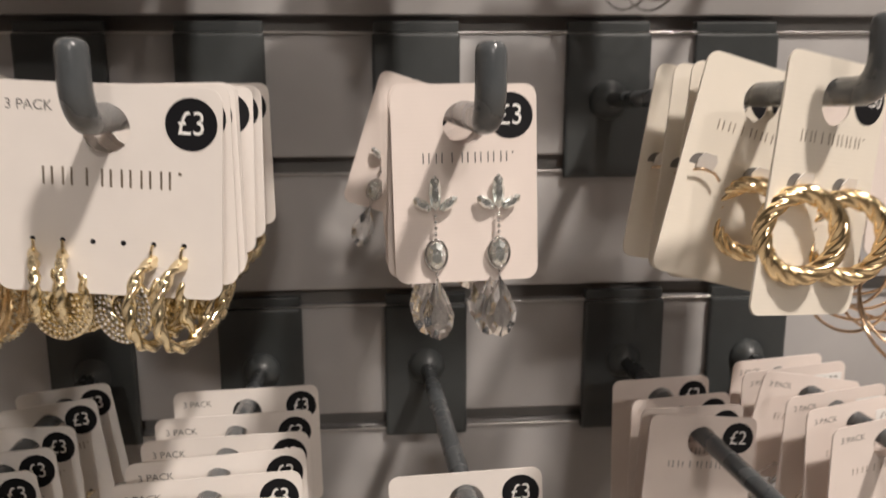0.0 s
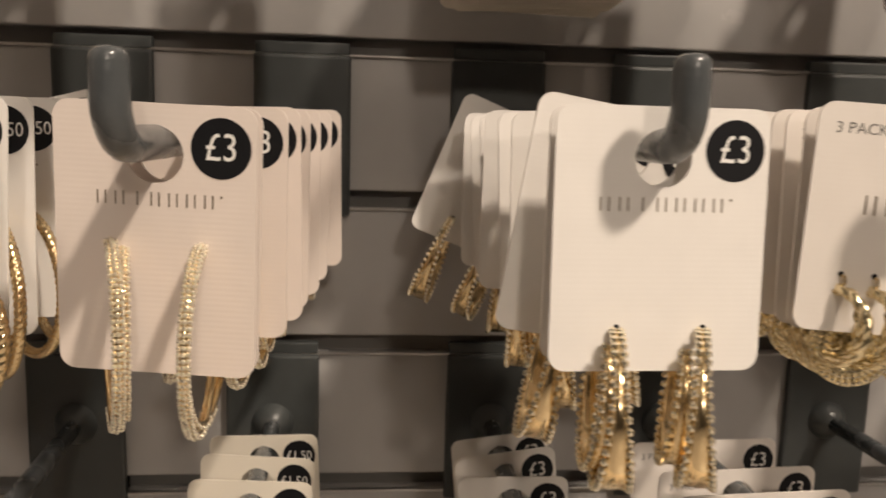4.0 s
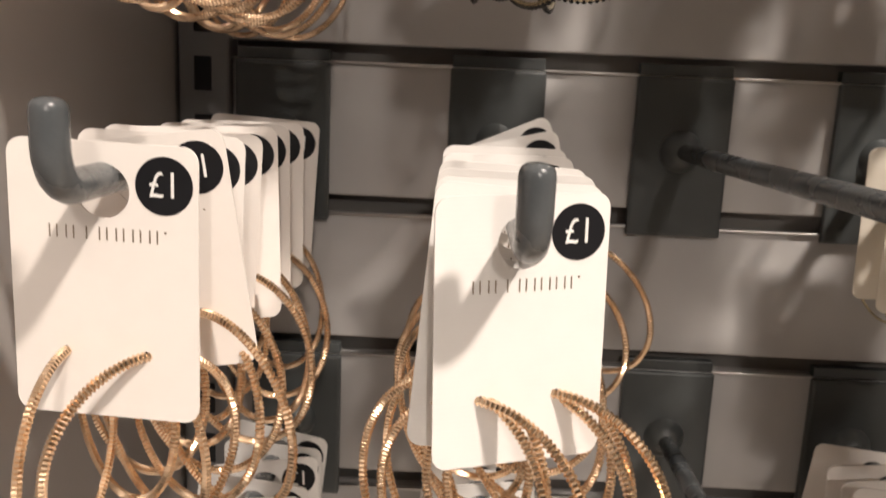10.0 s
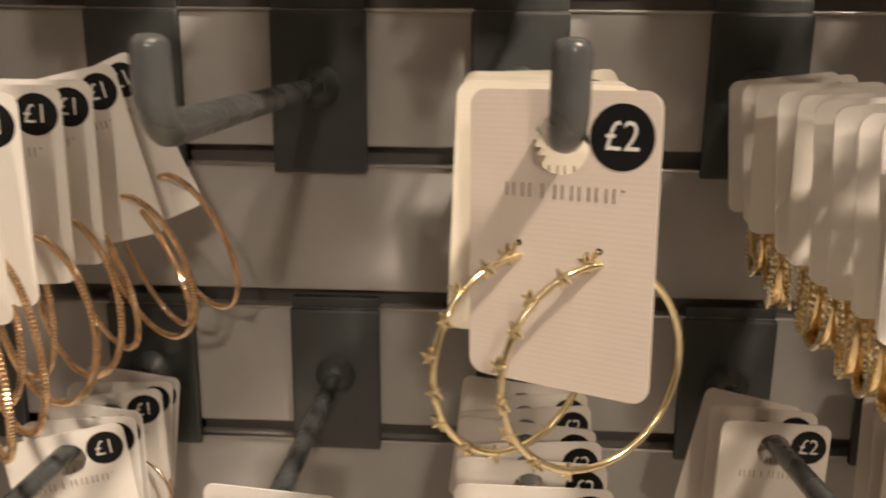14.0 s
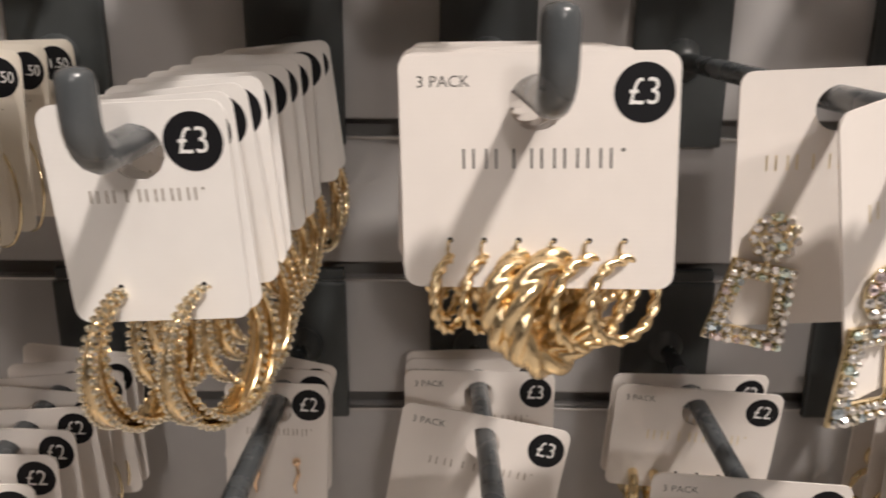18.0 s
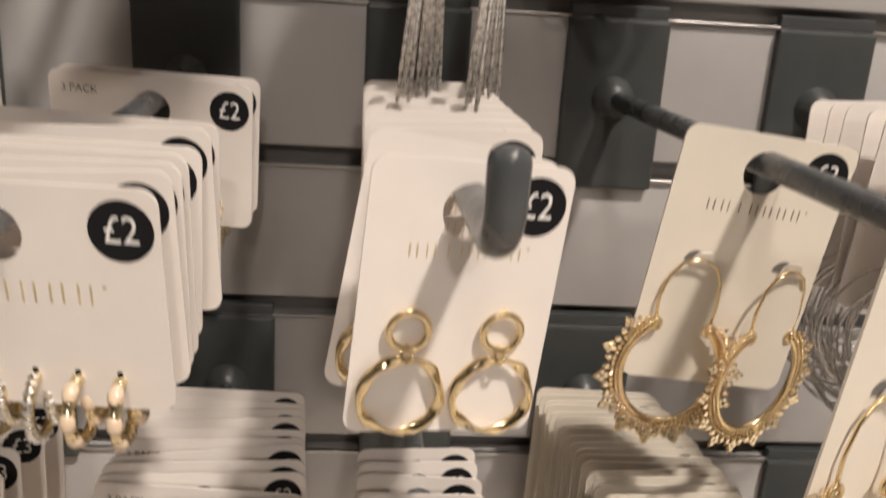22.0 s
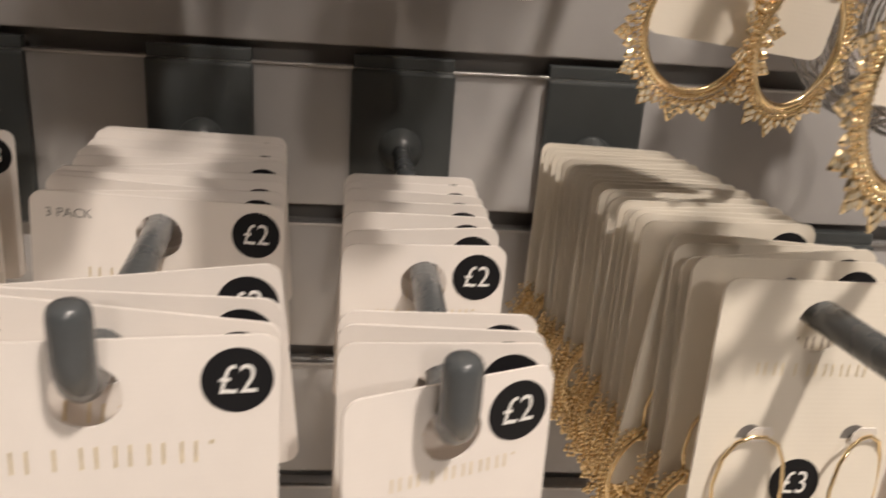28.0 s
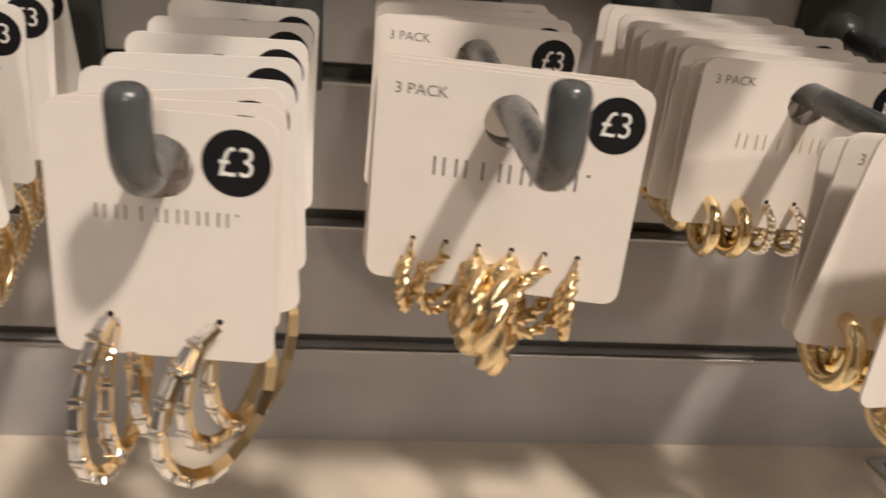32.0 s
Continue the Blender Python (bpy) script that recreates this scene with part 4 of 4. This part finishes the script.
# ---- hooks on the wall, row by row ----
PLAN = {
    "Z": ((-5, -0.260), (-4, -0.155), (-3, -0.065), (-2, 0.042), (-1, 0.117), (0, 0.215), (1, 0.325), (2, 0.405)),
    "A": ((-6, -0.368), (-5, -0.2595), (-4, -0.1545), (-3, -0.0605), (-2, 0.036), (-1, 0.117), (0, 0.2205), (1, 0.3255), (2, 0.397)),
    "B": ((-6, -0.370), (-5, -0.264), (-4, -0.1725), (-3, -0.075), (-2, 0.038), (-1, 0.131), (0, 0.2245), (1, 0.340), (2, 0.415)),
    "C": ((-6, -0.362), (-5, -0.265), (-4, -0.167), (-3, -0.0695), (-2, 0.036), (-1, 0.127), (0, 0.230), (1, 0.3325), (2, 0.424), (3, 0.5225)),
    "D": ((-4, -0.130), (-3, -0.030), (-2, 0.067), (-1, 0.148), (0, 0.2455), (1, 0.336), (2, 0.4255)),
    "E": ((3, 0.556), (4, 0.650)),
}
TURNED = {
    ("A", -5): -0.6, ("A", -3): -5.6, ("A", -2): 1.4, ("A", -1): 1.2, ("A", 0): 1.8, ("A", 1): 2.4,
    ("B", -5): 0.3, ("B", -4): 2.8, ("B", -3): 0.5, ("B", -2): -1.9, ("B", 0): 2.3, ("B", 1): 3.5, ("B", 2): 7.0,
    ("C", 1): 1.8, ("C", 2): 6.0, ("D", 0): 4.9, ("D", 1): 1.0, ("D", 2): 4.2,
}
DROOP = {
    ("A", -6): -1.5, ("A", -5): -0.6, ("A", -3): 0.4, ("A", -2): -0.3, ("A", -1): -0.8, ("A", 0): -0.6, ("A", 1): -2.4, ("Z", -2): -4.0, ("Z", -1): -5.0, ("Z", 0): -8.5, ("Z", 1): -8.0, ("Z", 2): -8.0, ("B", -6): -0.2, ("B", -5): 2.1, ("B", -2): 1.4, ("B", -1): -1.9,
    ("C", -1): -3.0, ("C", -2): -4.0, ("D", 0): -1.0, ("C", 0): 4.0, ("C", 1): 1.7, ("C", 2): 1.9, ("D", 2): -2.0, ("D", 1): 1.2, ("D", -1): -2.3, ("D", -2): -1.0,
}
for row, cols in PLAN.items():
    for col, x in cols:
        put_hook(row, col, x, TURNED.get((row, col), 0.0), DROOP.get((row, col), 0.0))

# ---- the packs ----
d_ribbed = pack_hoops_milled("£1", CARD, GOLD_ROSE, 0.0315, yaws=(46, 52))
d_ribbed_two = pack_hoops_milled("£1", CARD, GOLD_ROSE, 0.0290, z=-0.0505, h=0.0735, yaws=(4, -34))
d_ribbed_big = pack_hoops_milled("£1", CARD_WHITE, GOLD_ROSE, 0.0325, z=-0.0488, w=0.0475, h=0.0725, yaws=(40, 46))
d_jet = pack_hoops_jet("£3", (-5, 30))
d_jet_turned = pack_hoops_jet("£3", (-26, 62))
d_twist = pack_hoops_twist("£1.50", CARD_WHITE, GOLD, 0.0240)
d_pave = pack_hoops_pave("£3")
d_beaded = pack_hoops_beaded("£3", 0.0535, 0.0645)
d_three = pack_three_twist("£3")
d_drop = pack_crystal_drop("£3")
d_tab = pack_tab_twist("£1.50")
d_tab_one = pack_tab_twist("£1.50", False)
d_star = pack_star("£2")
d_fine = pack_thin_hoops("£1.50", GOLD_PALE, 0.0225, mat=CARD_CREAM, w=0.050, h=0.070)
d_beaded_two = pack_hoops_beaded("£3", 0.047, 0.058)
d_chunky = pack_three_chunky("£3", (-6, -38, 6, -12, -46, -8), 0.92)
d_chunky_two = pack_three_chunky("£3", (-20, -28, -30, -42, -50, -54), 1.12)
d_square = pack_square_drop("£3")
d_tassel = pack_tassel("£2")
d_wires = pack_thin_hoops("£1.50", SILVER, 0.0260, 6, CARD_PINK, 0.062, 0.058, "3 PACK", GREYINK, -0.044)
d_wires_gold = pack_thin_hoops("£1.50", GOLD_ROSE, 0.0240, 5, CARD_PINK, 0.062, 0.058, "3 PACK", GREYINK, -0.044)
d_small = pack_three_small("£2")
d_rings = pack_rings("£2")
d_rings_slim = pack_rings("£2", 0.95)
d_fili = pack_filigree("£3", fine=True)
d_fili_back = pack_filigree("£3")
d_fili_low = pack_filigree("£3", low=True, fine=True)
d_silver = pack_thin_hoops("£2", SILVER, 0.0340, 6, CARD, 0.054, 0.075, z=-0.050, cut=True)
d_bag = pack_baguette("£3")
d_plain_two = pack_plain("£2", CARD)
d_plain_three = pack_plain("£3", CARD_WHITE, 0.052, 0.064)
d_top = pack_plain("£2", CARD_CREAM, 0.074, 0.0810, "cream earring card with small gold drops on the top row")
d_leaf = pack_leafy("£3", CARD)
d_fine_one = pack_thin_hoops("£1", GOLD_ROSE, 0.0200, mat=CARD_WHITE)
d_gold_two = pack_thin_hoops("£2", GOLD_PALE, 0.0200, mat=CARD, w=0.060, h=0.066)

# top row: first four stacks are unseen, added to shade the wall below
hang("Z", -5, d_top, run(0.190, 0.040, 14), seed=52)
hang("Z", -4, d_plain_two, run(0.190, 0.050, 9), seed=50)
hang("Z", -3, d_plain_two, run(0.200, 0.050, 9), seed=53)
hang("Z", -1, d_plain_two, run(0.190, 0.050, 8), seed=54)
# top-row stacks that are seen from below their edge
hang("Z", -2, d_top, run(0.098, 0.024, 14), seed=1, spread=10)
hang("Z", 0, d_drop, run(0.160, 0.040, 8), seed=2, spread=4)
hang("Z", 1, d_wires, [0.150, 0.060], seed=3)
hang("Z", 2, d_wires_gold, [0.160, 0.100], seed=4)
# first row
hang("A", -6, d_ribbed, [0.205, 0.197, 0.165, 0.140, 0.120, 0.100, 0.080, 0.055, 0.040], yaw=6, seed=5, first=(6, 0))
hang("A", -5, d_jet, [0.186, 0.150, 0.112, 0.088], yaw=0, seed=6, first=(2, 0), spread=9, odd={2: (-6, 12)})
hang("A", -5, d_jet_turned, [0.136, 0.070], yaw=6, seed=58, spread=9, first=(8, -9), odd={1: (12, -15)})
hang("A", -4, d_twist, [0.202, 0.186, 0.168, 0.150, 0.130, 0.110, 0.080, 0.050], yaw=-2, seed=7, first=(31, 0), odd={1: (2, 0), 2: (-6, 1), 6: (30, -16)})
hang("A", -3, d_pave, [0.211, 0.203, 0.170, 0.150, 0.130, 0.110, 0.080, 0.050], yaw=-2, seed=8, first=(-2, 1.5), spread=4)
hang("A", -2, d_beaded, [0.224, 0.217, 0.200, 0.170, 0.145, 0.125, 0.110, 0.090, 0.070, 0.050], yaw=0, seed=9, first=(0, 0), odd={2: (4, 9), 9: (0, 22)})
hang("A", -1, d_three, [0.213, 0.204, 0.193, 0.186, 0.150, 0.120, 0.090], yaw=0, seed=10, spread=4, first=(-8, 3))
hang("A", 0, d_drop, [0.186, 0.181, 0.173, 0.165, 0.145, 0.120, 0.090, 0.060], yaw=-2, seed=11, spread=4, first=(0, -1), odd={7: (0, 18)})
hang("A", 1, d_tab, [0.218], seed=12, first=(24, 7))
hang("A", 1, d_tab_one, [0.175, 0.165, 0.150, 0.130], yaw=8, roll=8, seed=46, spread=5, first=(6, 15))
hang("A", 2, d_wires_gold, [0.190, 0.150, 0.110, 0.080], yaw=5, seed=13)
# second row
hang("B", -6, d_ribbed_two, [0.212], seed=14, first=(-3, 1))
hang("B", -6, d_ribbed, [0.190, 0.170, 0.150, 0.128, 0.105, 0.080, 0.040], yaw=4, seed=15, spread=9, odd={0: (2, -8)})
hang("B", -5, d_ribbed_big, [0.212, 0.203, 0.190, 0.172, 0.155, 0.130, 0.105, 0.080, 0.055], yaw=4, seed=16, first=(18, -1), spread=9, odd={1: (11, 5), 2: (6, 2), 8: (0, -24), 7: (6, -13)})
hang("B", -3, d_star, [0.220], seed=17, spread=3, first=(-28, -1))
hang("B", -3, d_fine, [0.185, 0.165, 0.145, 0.120, 0.095, 0.070, 0.045], seed=18, yaw=-4, spread=6, odd={2: (0, -9)})
hang("B", -2, d_beaded_two, [0.211, 0.203, 0.188, 0.170, 0.155, 0.135, 0.115, 0.090, 0.065, 0.045], yaw=2, seed=19, first=(0, -3), spread=5, roll=-4)
hang("B", -1, d_chunky_two, [0.200, 0.190, 0.178, 0.160, 0.140, 0.120, 0.095, 0.060], yaw=2, seed=20, spread=5, first=(-8, -2))
hang("B", 0, d_square, [0.200, 0.155], yaw=0, seed=21, first=(20, -13), odd={1: (-4, -3)})
hang("B", 1, d_tassel, [0.110, 0.098, 0.085, 0.060], yaw=2, seed=22, spread=4, first=(-2, 5))
hang("B", 2, d_wires_gold, [0.120, 0.100], yaw=3, seed=23, spread=8)
hang("B", 2, d_wires, [0.085, 0.065, 0.050, 0.035], yaw=3, seed=24, spread=8, odd={1: (4, 12)})
# third row
hang("C", -6, d_fine_one, run(0.110, 0.040, 5), seed=25, spread=15)
hang("C", -5, d_fine_one, run(0.100, 0.030, 6), seed=26, yaw=6, spread=16)
hang("C", -4, d_plain_three, [0.147, 0.139], seed=27, first=(0, 0), odd={1: (-6, 1)})
hang("C", -3, d_gold_two, [0.150, 0.130, 0.110, 0.094, 0.075, 0.060, 0.045, 0.030], seed=28, yaw=2, spread=8, odd={7: (0, 6)})
hang("C", -2, d_plain_two, [0.077, 0.060, 0.045], seed=29, first=(0, 2), odd={2: (0, 12)})
hang("C", -1, d_leaf, [0.175, 0.108, 0.060, 0.045, 0.032], seed=30, spread=4, first=(0, -3), odd={1: (-3, 10)})
hang("C", 0, d_small, [0.206, 0.198, 0.186, 0.176, 0.166, 0.150, 0.134, 0.066, 0.052], yaw=-2, seed=31, spread=5, first=(-6, -1))
hang("C", 1, d_rings, [0.200, 0.180, 0.160, 0.145, 0.130, 0.115, 0.100, 0.085, 0.070, 0.055], yaw=2, seed=32, spread=4, first=(9, 4), odd={1: (-2, 9)})
hang("C", 2, d_fili, [0.222, 0.140], yaw=-4, seed=33, spread=3, first=(20, 8), odd={1: (-4, 6)})
hang("C", 3, d_silver, [0.205, 0.190, 0.176, 0.160, 0.148, 0.134, 0.120, 0.106, 0.094, 0.080, 0.066, 0.050], yaw=-6, seed=34)
# fourth row
hang("D", -4, d_leaf, run(0.170, 0.050, 5), seed=35)
hang("D", -3, d_beaded, run(0.190, 0.050, 7), seed=36, spread=10)
hang("D", -2, d_bag, [0.216, 0.208, 0.200], yaw=0, seed=37, spread=9, first=(-4, 1))
hang("D", -2, d_plain_three, [0.185, 0.165, 0.140, 0.115, 0.085], yaw=0, seed=57, spread=6)
hang("D", -1, d_chunky, [0.182, 0.177, 0.172], yaw=-8, seed=38, spread=1.5, first=(-10, 1), roll=2)
hang("D", -1, d_leaf, [0.105, 0.092, 0.070, 0.050], yaw=0, seed=39, spread=4, first=(-2, 2))
hang("D", 0, d_small, [0.231, 0.214, 0.206, 0.196, 0.130, 0.122, 0.114, 0.104, 0.095, 0.086, 0.077, 0.068, 0.059, 0.050, 0.040, 0.030], yaw=-2, seed=40, spread=6, first=(5, 1), odd={1: (0, 7), 3: (0, -5)})
hang("D", 1, d_rings_slim, [0.229, 0.212, 0.204, 0.196, 0.150, 0.136, 0.122, 0.110, 0.098, 0.088, 0.078], yaw=2, seed=41, spread=6, first=(20, 0))
hang("D", 2, d_fili_low, [0.193], seed=45, first=(0, 2))
hang("D", 2, d_fili_back, [0.176, 0.170, 0.163, 0.157] + run(0.140, 0.022, 21), yaw=-2, seed=42, spread=4, odd={1: (-3, -4), 3: (2, 5)})
hang("E", 3, d_plain_two, [0.150, 0.140, 0.100, 0.055, 0.040], seed=43, spread=9)
hang("E", 4, d_plain_three, run(0.120, 0.030, 10), seed=44, spread=6)

# ---- on the base shelf ----
liner = tagged(new("metal_plate"), "small black and silver perforated metal plate on the shelf", "metal plate")
bm = bmesh.new()
add_box(bm, (0, 0, 0.0015), (0.09, 0.07, 0.003), 0.0008)
part("plate_sheet", bm, SILVER, liner)
for i in range(9):
    for j in range(7):
        bm = bmesh.new()
        add_box(bm, (-0.036 + 0.009 * i, -0.027 + 0.009 * j, 0.0033), (0.0045, 0.0045, 0.0006), 0.0002)
        part("perforation", bm, BLACK, liner)
liner.matrix_basis = pose(0.474, -0.042, DECK_Z + 0.0002, 0, 0, 8)
